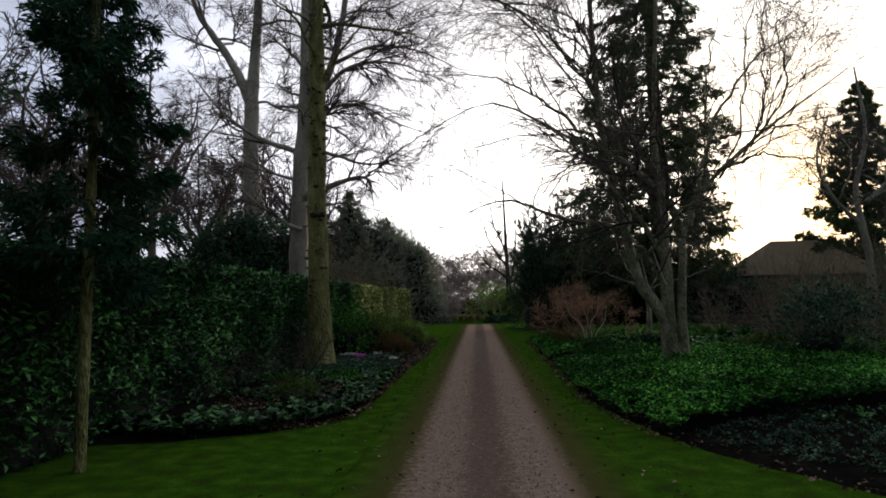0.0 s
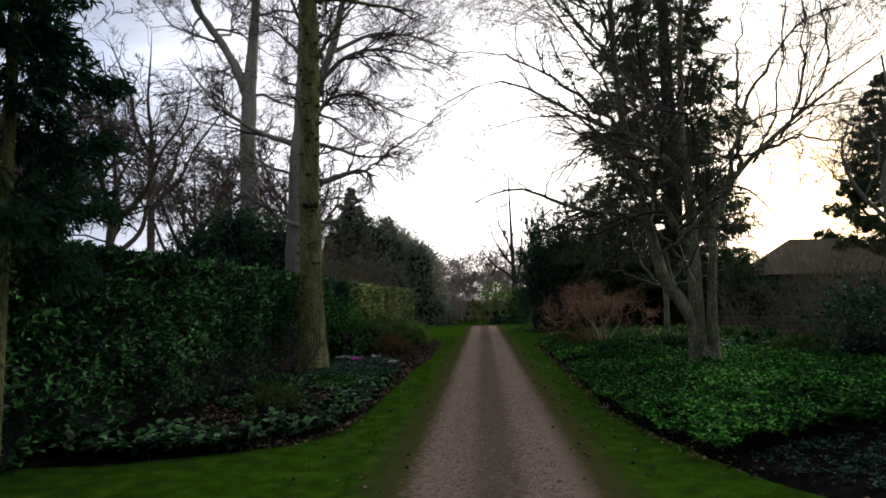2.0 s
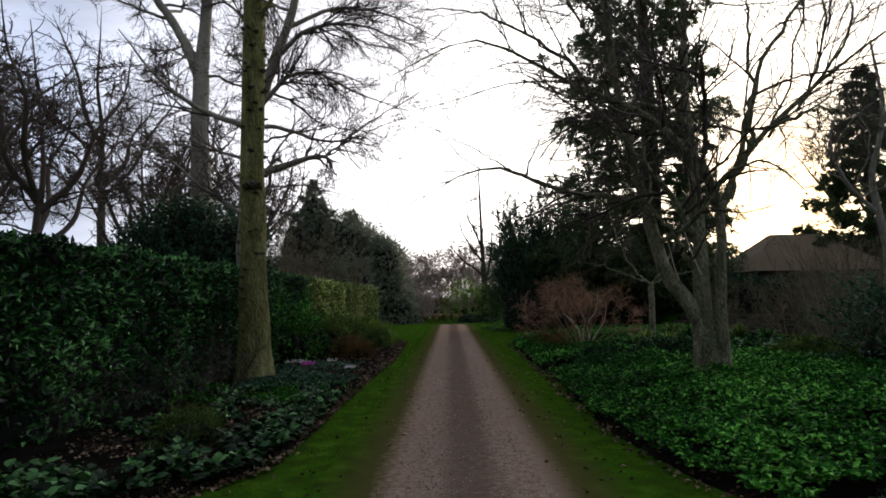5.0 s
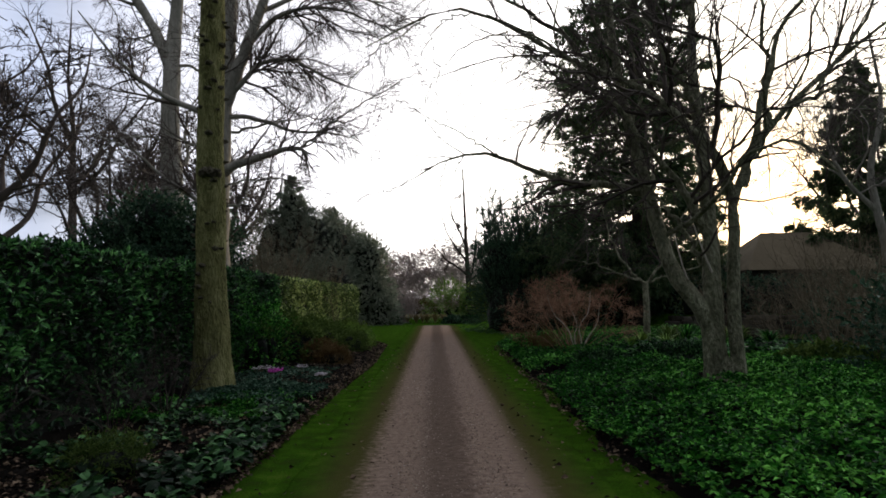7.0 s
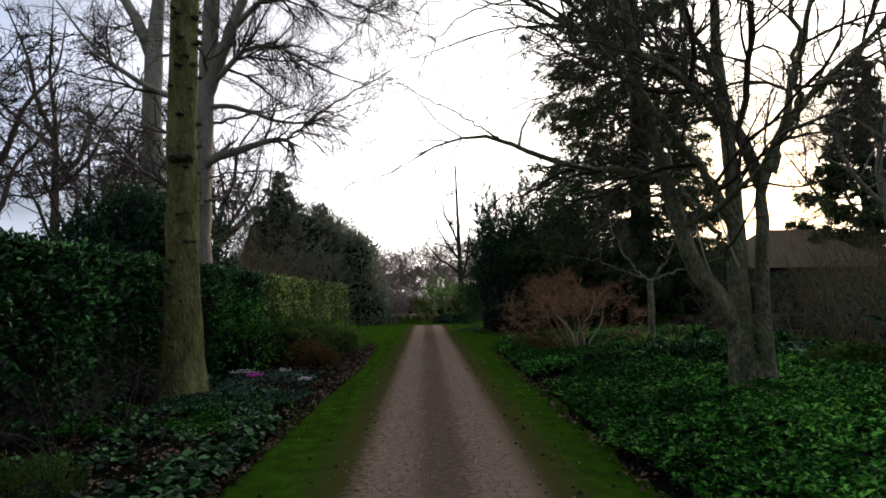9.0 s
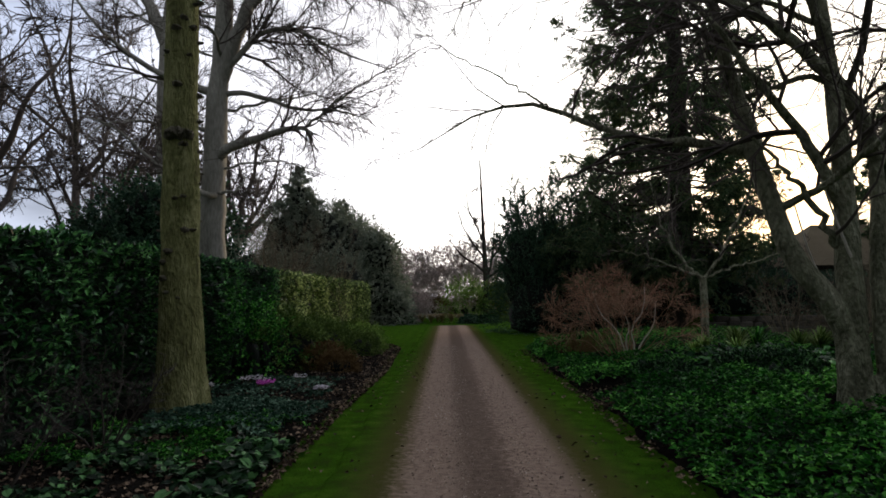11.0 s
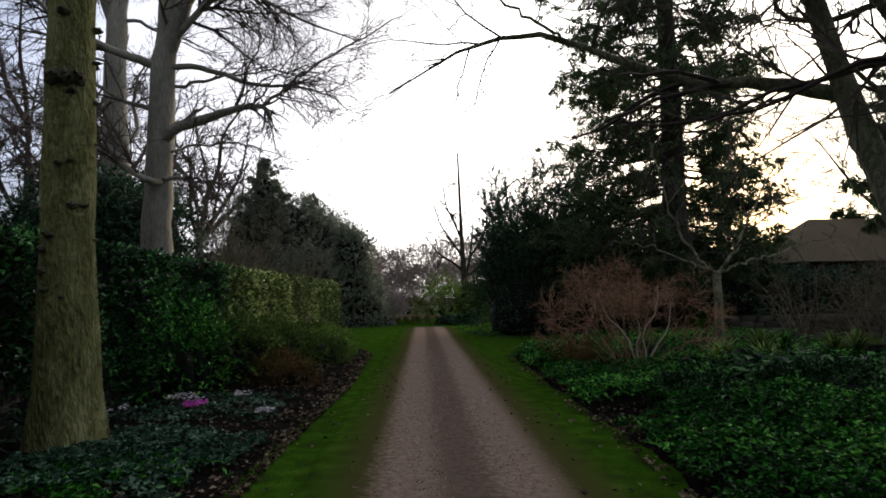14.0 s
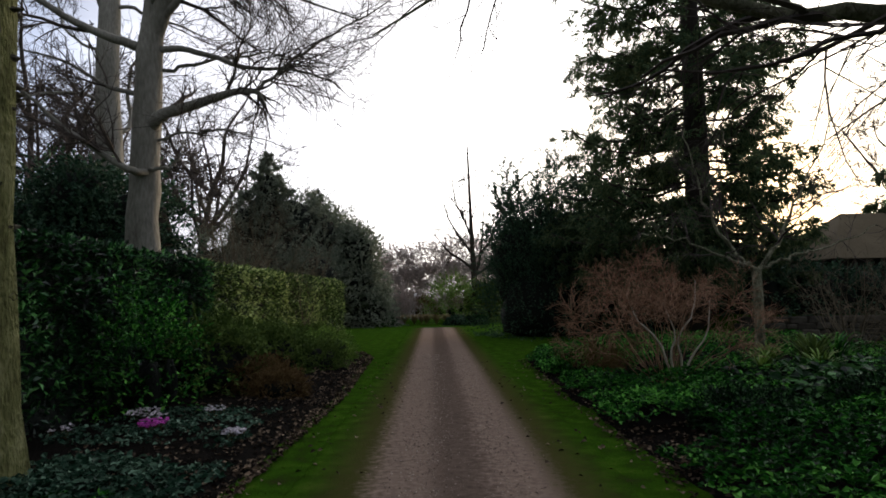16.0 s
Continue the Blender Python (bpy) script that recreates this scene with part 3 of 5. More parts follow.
# the spruce-like trunk with whorls of scars beside the path
PX, PY = -3.56, 15.2
pine_tree = bare_tree("conifer_tree", (PX, PY, 0.1), [([(0, 0, 0), (-0.06, 0, 4), (-0.10, 0, 9), (-0.1, 0, 17)], 0.31, 0.14)], 0.3, [],
                      "tall straight conifer trunk, greenish bark with dark branch scars", M["pine"], 4, auto=18, reach=4.2, start=0.6, levels=(5, 5, 4), fine=0.005, droop=-0.03, flare=1.22)
a = math.atan2(-8.2, 3.8)
d = np.array([math.cos(a), math.sin(a), 0.0])
a -= 0.35
for k in range(7):    # a broken whorl: one wide ragged scar
    b = a + 0.17 * (k - 2)
    d = np.array([math.cos(b), math.sin(b), 0.0])
    V, F = tubes(np.stack([d * 0.2, d * 0.30, d * (0.33 + 0.02 * (k % 3))])[None] + [-0.06, 0, 3.9 + 0.04 * (k % 2)], np.array([[0.10, 0.075 - 0.008 * (k % 3), 0.02]]), 8)
    build("branch_scar", V + np.random.default_rng(k).normal(0, 0.01, V.shape), F, M["knot"], pine_tree.children[0], "large dark branch scar")
knots(pine_tree, (-0.06, 0), np.arange(0.9, 10, 0.42), lambda z: 0.30 - 0.010 * z, 8)

beech_tree = bare_tree("beech_tree", (-7.45, 26.9, 0), [([(0, 0, 0), (0.05, 0, 4), (0.1, 0, 8), (0.35, 0, 12), (0.2, 0, 22)], 0.50, 0.18), ([(0.1, 0, 8.6), (1.1, -0.3, 11), (2.0, -0.3, 14), (2.6, 0, 19)], 0.26, 0.08)], 0.5,
           [([(0.2, -0.1, 6.3), (0.63, -0.3, 6.55), (1.55, -0.3, 6.85), (2.4, -0.3, 7.13), (3.1, -0.3, 7.17), (3.4, -0.4, 6.75)], 0.20, 0.04),
            ([(2.9, -0.3, 7.15), (3.5, -0.3, 7.5), (4.45, -0.3, 8.26), (5.65, -0.3, 9.0), (7.2, -0.4, 9.8)], 0.06, 0.015),
            ([(0.2, -0.3, 5.0), (0.0, -0.9, 5.0), (-0.84, -1.1, 5.55), (-1.57, -1.2, 6.1), (-2.6, -1.3, 7.0), (-3.6, -1.5, 7.4)], 0.11, 0.02),
            ([(0.3, -0.3, 5.1), (0.9, -0.4, 5.1), (1.2, -0.5, 5.5), (1.3, -0.6, 6.3)], 0.06, 0.015),
            ([(0.25, 0, 9.0), (0.9, -0.3, 9.6), (1.7, -0.3, 10.4), (2.9, -0.4, 10.4), (4.3, -0.6, 9.6), (6.0, -0.8, 8.9)], 0.13, 0.015),
            ([(0.3, 0.1, 7.8), (1.6, 0.4, 8.3), (3.4, 0.8, 8.6), (5.4, 1.0, 8.2)], 0.06, 0.012),
            ([(0.3, 0, 5.9), (1.4, -0.6, 6.0), (2.8, -1.0, 5.9), (4.4, -1.2, 5.3)], 0.045, 0.010),
            ([(0.9, 0, 11.0), (2.5, -0.8, 12.0), (4.5, -1.2, 12.0), (6.8, -1.4, 11.0)], 0.12, 0.015),
            ([(1.6, 0, 12.5), (3.4, 0.4, 13.4), (5.4, 0.6, 13.2), (7.4, 0.6, 12.2)], 0.10, 0.015),
            ([(-0.1, 0, 8.5), (-1.6, -0.6, 9.0), (-3.2, -1.0, 10.2), (-4.6, -1.2, 12)], 0.14, 0.02),
            ([(-0.1, 0, 7.2), (-1.2, 0.4, 7.6), (-2.6, 0.5, 8.4), (-4.2, 0.4, 8.8)], 0.08, 0.015)],
           "large grey beech, smooth pale trunk and bare crown", M["beech"], 21, auto=12, reach=6.5, start=0.55, levels=(14, 8, 5), fine=0.0055, droop=-0.012, bare=0.2, flare=1.2, bend=0.13)

far_beech = bare_tree("beech_tree", (-12.4, 34.8, 0), [([(0, 0, 0), (0.1, 0, 6), (-0.1, 0, 12), (0.1, 0, 16), (0.6, 0, 26)], 0.62, 0.2), ([(0, 0, 13), (-1.4, 0, 16), (-3.4, 0, 19), (-5, 0, 24)], 0.3, 0.08)], 0.5, [],
           "large grey beech with a forked bare crown", M["beech"], 22, auto=22, reach=7, start=0.35, levels=(8, 7, 5), fine=0.009, droop=0.0, bend=0.14)


def wood_tree(seed, h, fork):
    """A bare tree of the wood with a broad forked crown, at the origin."""
    g = np.random.default_rng(seed)
    r = 0.0175 * h
    x1, y1 = g.normal(0, 0.02 * h, 2)
    kink = lambda: g.normal(0, 0.018 * h)
    stems = [([(0, 0, 0), (x1 * 0.3, y1 * 0.3, h * fork * 0.6), (x1, y1, h * fork), (x1 + kink(), y1 + kink(), h * (fork * 0.6 + 0.28)), (x1 + 2 * kink(), y1 + 2 * kink(), h * 0.82)], r, 0.015)]
    for k in range(6):
        a = k * 1.047 + g.uniform(-0.4, 0.4)
        z0 = fork * g.uniform(0.75, 1.35)
        out = h * g.uniform(0.16, 0.30)
        c, s = math.cos(a), math.sin(a)
        x0, y0 = x1 * min(1, z0 / fork), y1 * min(1, z0 / fork)
        stems.append(([(x0, y0, h * z0), (x0 + c * out * 0.45, y0 + s * out * 0.45, h * (z0 + 0.09)), (x0 + c * out * 0.7 + kink(), y0 + s * out * 0.7 + kink(), h * (z0 + 0.20)), (x0 + c * out + kink(), y0 + s * out + kink(), h * (z0 + 0.30)), (x0 + c * out * 1.2 + kink(), y0 + s * out * 1.2 + kink(), h * min(0.95, z0 + 0.42))], r * g.uniform(0.40, 0.55), 0.012))
    return bare_tree("bare_tree", (0, 0, 0), stems, 0.2, [], "tall bare tree with a broad crown in the wood", M["bark_twig"], seed, group="bare wood", auto=48, reach=h * 0.24, start=0.12, levels=(4, 4, 4), fine=0.016, droop=0.012, flare=1.25, bend=0.19, sides=(3, 3))


protos = [wood_tree(31, 28, 0.48), wood_tree(32, 22, 0.36), wood_tree(33, 15, 0.30), wood_tree(34, 18, 0.40)]
protos[0].location = (-32.6, 62.6, 0)
protos[1].location = (-28.3, 68, 0)
protos[2].location = (-14.5, 25, 0)
protos[3].location = (-21, 52, 0)
g = np.random.default_rng(77)
for k, px, py in [(3, -25, 36), (1, -38, 54), (2, -14.5, 50), (3, -28, 27), (2, -19, 20), (0, -46, 52), (1, -17, 58), (2, -21, 29), (2, -16.5, 37), (3, -33, 42), (3, 30, 46)]:
    c = copy_thing(protos[k], pose(px, py, 0, 0, 0, g.uniform(0, 360)))
    if px > 0:
        c["label"] = "tall bare tree beyond the terrace lawn"

end_tree = bare_tree("bare_tree", (2.85, 52, 0), [([(0, 0, 0), (0.05, 0, 3), (-0.1, 0, 6.5), (-0.25, 0, 11.5)], 0.28, 0.05), ([(0.05, 0, 2.6), (0.5, 0.1, 4.4), (0.7, 0, 6.6), (0.75, 0, 9.2)], 0.10, 0.015)], 0.2,
    [([(0, 0, 3.4), (-0.7, 0.1, 4.0), (-1.6, 0.1, 4.6), (-2.5, 0.1, 5.8)], 0.10, 0.03), ([(0, 0, 4.4), (-0.7, -0.2, 5.3), (-1.5, -0.2, 6.6), (-1.9, -0.2, 7.9)], 0.10, 0.03), ([(-0.05, 0, 5.4), (-0.5, 0.2, 6.6), (-1.1, 0.2, 8.0), (-1.3, 0.2, 9.6)], 0.09, 0.03),
     ([(0.5, 0.1, 4.4), (1.2, 0.2, 5.4), (1.7, 0.2, 6.8), (1.9, 0.2, 8.0)], 0.09, 0.03), ([(0.1, 0, 3.0), (1.0, 0.1, 3.6), (1.9, 0.1, 4.6), (2.3, 0.1, 5.8)], 0.09, 0.03), ([(-0.1, 0, 6.4), (0.2, 0, 7.6), (0.3, 0, 9.6)], 0.05, 0.02)],
    "slender bare tree with upswept branches at the path's end", M["twig"], 35, levels=(7, 4, 3), fine=0.016, droop=0.03, flare=1.2, bend=0.14, sides=(3, 3))

# ---- the spreading tree in the bed ----
def wobble(k):
    return 0.7 * math.sin(12.9898 * k + 1.3)


maple = bare_tree("spreading_tree", (4.75, 12.95, 0.2), [
    ([(0, 0, -0.1), (0.0, 0, 0.4), (-0.02, 0, 0.8), (-0.03, 0.02, 1.25), (-0.04, 0.02, 1.9)], 0.165, 0.12),
    ([(-0.04, 0.03, -0.1), (-0.04, 0.03, 0.5), (-0.08, 0.02, 0.95), (-0.24, 0.02, 1.30), (-0.58, 0.1, 1.80), (-0.75, 0.3, 2.6), (-0.86, 0.5, 3.4), (-1.12, 0.6, 4.65), (-1.3, 0.7, 6.5), (-1.4, 0.8, 9)], 0.175, 0.05),
    ([(-0.03, 0, 1.0), (-0.05, 0, 1.6), (-0.06, 0, 2.6), (-0.1, 0, 3.6), (-0.15, 0.1, 4.8), (-0.1, 0.2, 6), (0.1, 0.4, 9)], 0.15, 0.04),
    ([(0.25, -0.12, -0.15), (0.24, -0.12, 0.5), (0.24, -0.05, 1.5), (0.32, 0, 2.4), (0.36, 0, 2.95), (0.85, 0, 3.9), (2.0, 0.1, 5.0), (3.2, 0.2, 5.9), (4.6, 0.2, 6.9)], 0.125, 0.008)], 0.2,
    [([(-0.85, 0.5, 3.1), (-1.4, 0.8, 3.3), (-1.9, 0.95, 3.36), (-2.6, 1.05, 3.62), (-3.3, 1.2, 3.92), (-4.0, 1.3, 3.84), (-4.8, 1.4, 3.42)], 0.075, 0.006),
     ([(-3.1, 1.15, 3.84), (-3.55, 1.1, 4.15), (-4.2, 1.0, 4.45), (-4.8, 1.0, 4.8)], 0.018, 0.005),
     ([(-2.2, 0.3, 5.3), (-2.9, 0.2, 5.2), (-3.4, 0.1, 4.7), (-3.65, 0, 4.0)], 0.014, 0.004),
     ([(-3.0, 0.3, 5.7), (-3.7, 0.2, 5.4), (-4.2, 0.0, 4.8), (-4.5, -0.1, 4.1)], 0.014, 0.004),
     ([(-4.4, 0.4, 5.9), (-5.1, 0.3, 5.4), (-5.6, 0.2, 4.7), (-5.9, 0.1, 4.1)], 0.012, 0.004),
     ([(-3.6, 0.3, 6.0), (-4.0, -0.4, 5.6), (-4.3, -0.9, 5.0), (-4.4, -1.2, 4.4)], 0.012, 0.004),
     ([(0.34, 0, 2.9), (0.11, 0, 3.55), (-0.25, 0.02, 4.0), (-0.65, 0.05, 4.4), (-1.1, 0.1, 4.75), (-2.2, 0.3, 5.3), (-3.75, 0.35, 6.1), (-5.3, 0.4, 5.5)], 0.10, 0.010),
     ([(-0.05, 0, 2.3), (-0.37, -0.05, 2.9), (-0.6, -0.1, 3.24), (-1.1, -0.2, 3.8), (-1.45, -0.2, 4.3), (-2.4, -0.3, 5.2), (-3.4, -0.5, 5.6)], 0.075, 0.010),
     ([(-0.06, 0, 1.8), (-0.45, -0.05, 2.4), (-0.8, 0, 2.9), (-1.3, 0.1, 3.5)], 0.05, 0.010),
     ([(0.5, 0, 3.1), (0.75, -0.1, 4.2), (1.2, -0.1, 5.6), (2.2, 0, 6.9), (3.6, 0.2, 7.6)], 0.06, 0.010),
     ([(0.9, 0, 3.95), (1.05, 0.2, 5.0), (1.1, 0.3, 6.5), (1.5, 0.5, 8)], 0.05, 0.010),
     ([(1.4, 0.05, 4.4), (2.3, 0.3, 4.7), (3.3, 0.4, 4.6), (4.2, 0.4, 4.9)], 0.035, 0.008),
     ([(-0.12, 0, 4.2), (-0.8, -0.3, 5.2), (-1.8, -0.6, 6.4), (-3.2, -0.8, 7.6)], 0.05, 0.010),
     ([(-1.2, 0.6, 5.0), (-2.2, 0.9, 6.0), (-3.4, 1.2, 6.9), (-4.8, 1.4, 7.2)], 0.05, 0.010),
     ([(-1.25, 0.7, 6.0), (-2.0, 0.2, 7.0), (-3.0, -0.4, 7.8), (-4.4, -0.8, 8.4)], 0.04, 0.010)]
    + [([(-1.25, 0.7, 5.4 + 0.5 * k), (-2.4 + wobble(k), 0.5 + wobble(k + 3), 6.5 + 0.5 * k), (-3.8 + wobble(k + 5), 0.2 + 2 * wobble(k + 9), 7.4 + 0.4 * k + wobble(k + 1)), (-5.4 + 2 * wobble(k + 7), 2 * wobble(k + 4), 7.7 + 0.4 * k)], 0.035, 0.006) for k in range(4)]
    + [([(0.7 + 0.5 * k, 0, 3.7 + 0.45 * k), (1.2 + 0.5 * k + wobble(k), wobble(k + 2), 5.2 + 0.5 * k), (1.9 + 0.5 * k + wobble(k + 6), 2 * wobble(k + 8), 6.7 + wobble(k)), (2.6 + 0.8 * k, 2 * wobble(k + 11), 7.8 + wobble(k + 3))], 0.03, 0.006) for k in range(3)],
    "spreading multi-stemmed bare tree with fissured grey-green bark", M["maple"], 41, auto=13, reach=3.6, start=0.5, levels=(10, 6, 5), fine=0.003, droop=-0.01, flare=1.04)
for k, a in enumerate((-2.7, -2.0, -1.45, -0.75, -0.1, 0.9, 2.2)):
    c, s = math.cos(a), math.sin(a)
    V, F = tubes(curve([(0.08 + 0.14 * c, 0.14 * s, 0.55), (0.08 + 0.19 * c, 0.19 * s, 0.25), (0.08 + 0.26 * c, 0.25 * s, 0.04), (0.08 + 0.38 * c, 0.36 * s, -0.12)], 9)[None], np.array([np.linspace(0.05, 0.075, 9) * (0.85 + 0.25 * wobble(k))]), 8)
    build("root", V, F, M["maple"], maple, smooth=True)
for pts in ([(4.66, 12.92, 1.30), (4.46, 12.95, 1.65), (4.30, 12.98, 2.05), (4.20, 13.05, 2.6)], [(4.66, 12.83, 2.0), (4.52, 12.8, 2.35), (4.36, 12.8, 2.85)]):
    V, F = tubes((curve(pts, 8) - [4.75, 12.95, 0.2])[None], np.array([np.linspace(0.018, 0.008, 8)]), 6)
    build("stripped_branch", V, F, M["pale"], maple, "pale stripped dead wood", True)

small_tree = bare_tree("small_tree", (6.5, 21.75, 0.2), [([(0, 0, 0), (0.02, 0, 0.9), (0, 0, 1.85)], 0.10, 0.085)], 0.08,
    [([(0, 0, 1.8), (-0.5, 0, 2.3), (-1.0, 0, 3.3), (-1.3, 0, 4.6)], 0.05, 0.008), ([(0, 0, 1.8), (0.5, 0, 2.4), (1.0, 0.1, 3.4), (1.9, 0.2, 5.0)], 0.05, 0.008),
     ([(0, 0, 1.85), (-0.7, -0.2, 2.1), (-1.6, -0.4, 2.4), (-2.4, -0.5, 2.5)], 0.035, 0.006), ([(0, 0, 1.85), (0.8, 0.2, 2.1), (1.7, 0.3, 2.3), (2.5, 0.2, 2.7)], 0.035, 0.006),
     ([(-1.0, 0, 3.3), (-0.5, 0.2, 3.9), (-0.4, 0.2, 5)], 0.025, 0.006)],
    "small forked bare tree with thin grey branches", M["maple"], 43, levels=(8, 5, 3), fine=0.004, droop=0.01, flare=1.2)


# ---- conifers ----
def conifer(name, at, h, radius, seed, label, base=0.06, whorls=40, per=8, leaf=0.16, density=9, sag=0.0, width=1.0, bark=None, trunk_r=0.4, gap=0.0, group="", mat=None):
    tr = thing(name, at, label, "tree", group)
    rng = np.random.default_rng(seed)
    c = curve([(0, 0, -0.1), (0.05, 0, h * 0.5), (0, 0, h)], 14)
    V, F = tubes(c[None], np.linspace(trunk_r, 0.03, 14)[None], 12)
    build("trunk", V, F, bark or M["twig"], tr, smooth=True)
    n = whorls * per
    f = base + (1 - base) * (np.arange(n) + rng.random(n)) / n
    a = rng.uniform(0, 6.28, n)
    L = radius(f) * rng.uniform(0.7, 1.15, n)
    keep = rng.random(n) > gap
    f, a, L = f[keep], a[keep], L[keep]
    n = len(f)
    s = np.linspace(0, 1, 8)
    P = np.stack([np.cos(a)[:, None] * L[:, None] * s, np.sin(a)[:, None] * L[:, None] * s, (f * h)[:, None] + (L[:, None] * (-0.28 * s + 0.22 * s ** 2.5)) * (1 + sag) + L[:, None] * 0.45 * np.maximum(f[:, None] - 0.55, 0) * s], -1)
    P[:, 1:] += rng.normal(0, 0.03, P[:, 1:].shape) * L[:, None, None]
    R = 0.012 * L[:, None] * np.linspace(1, 0.3, 8) + 0.006
    P1, R1 = sprout(P, R, 7, 0.15, 1.0, 0.8, 0.34, 4, 0.1, -0.05, rng, 0.5, 0.006)
    V, F = join(tubes(P, R, 4), tubes(P1, R1, 3))
    build("framework", V, F, M["twig"], tr)["kind"] = "stuff"
    at1, d1 = on_lines(P1, rng, density, 0.1)
    at0, d0 = on_lines(P, rng, 10, 0.25)
    q = np.concatenate([at1, at0]) + rng.normal(0, 0.04, (len(at1) + len(at0), 3))
    d = np.concatenate([d1, d0]) + np.array([0, 0, -0.25])
    V, F = leaves(q, d, leaf, rng, wide=0.16 * width, tilt=0.55)
    build("foliage", V, F, mat or M["needle"], tr)["kind"] = "stuff"
    return tr


def great_fir(name, at, h, reach, seed, label, low, boughs, leaf, trunk_r, skew=0.0, fans=9, sprays=4, needles=12, group="", mat=None):
    """A fir of layered drooping boughs: flat fans of side branches hung with sprays of needles."""
    tr = thing(name, at, label, "tree", group)
    rng = np.random.default_rng(seed)
    c = curve([(0, 0, -0.1), (0.08, 0, h * 0.3), (-0.05, 0, h * 0.6), (0, 0, h)], 18)
    V, F = tubes(c[None], (trunk_r * np.linspace(1, 0.06, 18) ** 0.8)[None], 14)
    build("trunk", V, F, M["twig"], tr, smooth=True)
    f = low + (1 - low) * ((np.arange(boughs) + 0.6 * rng.random(boughs)) / boughs) ** 1.25
    a = np.arange(boughs) * 2.39996 + rng.normal(0, 0.35, boughs)
    L = reach(f) * rng.uniform(0.72, 1.16, boughs) * (1 - skew * np.cos(a))
    s = np.linspace(0, 1, 9)
    dip = rng.uniform(0.20, 0.46, boughs)[:, None] * np.clip(1.5 - 1.3 * f, 0.2, 1)[:, None]
    P = np.stack([np.cos(a)[:, None] * L[:, None] * s, np.sin(a)[:, None] * L[:, None] * s, (f * h)[:, None] + L[:, None] * (0.05 * s - dip * s ** 1.3 + (0.12 + 0.5 * dip) * s ** 3)], -1)
    P[:, 1:] += rng.normal(0, 0.012, P[:, 1:].shape) * L[:, None, None]
    R = 0.011 * L[:, None] * np.linspace(1, 0.25, 9) + 0.008
    k = np.repeat(np.arange(boughs), fans)
    t = rng.uniform(0.30, 1.0, len(k))
    q = t * 8
    i = np.minimum(q.astype(int), 7)
    w = (q - i)[:, None]
    start = P[k, i] * (1 - w) + P[k, i + 1] * w
    tan = unit(P[k, i + 1] - P[k, i])
    side = unit(np.cross(tan, [0, 0, 1.0])) * np.where(rng.random(len(k)) < 0.5, -1.0, 1.0)[:, None]
    way = unit(tan * 0.75 + side * rng.uniform(0.3, 1.0, (len(k), 1)) + rng.normal(0, 0.12, (len(k), 3)))
    run = (L[k] * 0.30 * rng.uniform(0.6, 1.3, len(k)) * (1.25 - 0.7 * t))[:, None]
    u = np.linspace(0, 1, 4)
    P1 = start[:, None] + way[:, None] * run[:, None] * u[None, :, None] - np.array([0, 0, 0.32]) * run[:, None] * (u ** 2)[None, :, None]
    R1 = np.full((len(k), 4), 0.009) * np.linspace(1, 0.4, 4)
    V, F = join(tubes(P, R, 5), tubes(P1, R1, 3))
    build("framework", V, F, M["twig"], tr, "dark bare boughs")["kind"] = "stuff"
    P2, R2 = sprout(P1, R1, sprays, 0.05, 1.0, 0.75, 0.42, 3, 0.1, -0.30, rng)
    at2, d2 = on_lines(P2, rng, needles, 0.0)
    at1, d1 = on_lines(P1, rng, needles, 0.2)
    p = np.concatenate([at2, at1])
    d = np.concatenate([d2, d1])
    V, F = leaves(p + rng.normal(0, 0.025, p.shape), d + [0, 0, -0.15], leaf, rng, wide=0.10, tilt=0.6)
    build("foliage", V, F, mat or M["fir"], tr)["kind"] = "stuff"
    return tr


great_fir("fir_tree", (10.1, 33.3, 0.3), 27, lambda f: 4.75 * np.clip(1 - f, 0, 1) ** 0.45 * np.clip(0.82 + f, 0, 1), 51, "huge dark fir with layered drooping branches, sun behind it", 0.07, 320, 0.18, 0.55, 0.2, 12, 4, 11)
great_fir("fir_tree", (22.3, 36.0, 0.3), 13.5, lambda f: 4.2 * np.clip(1 - f, 0, 1) ** 0.75, 52, "dark conical evergreen standing among bare branches", 0.05, 150, 0.27, 0.25, 0.0, 10, 4, 9)


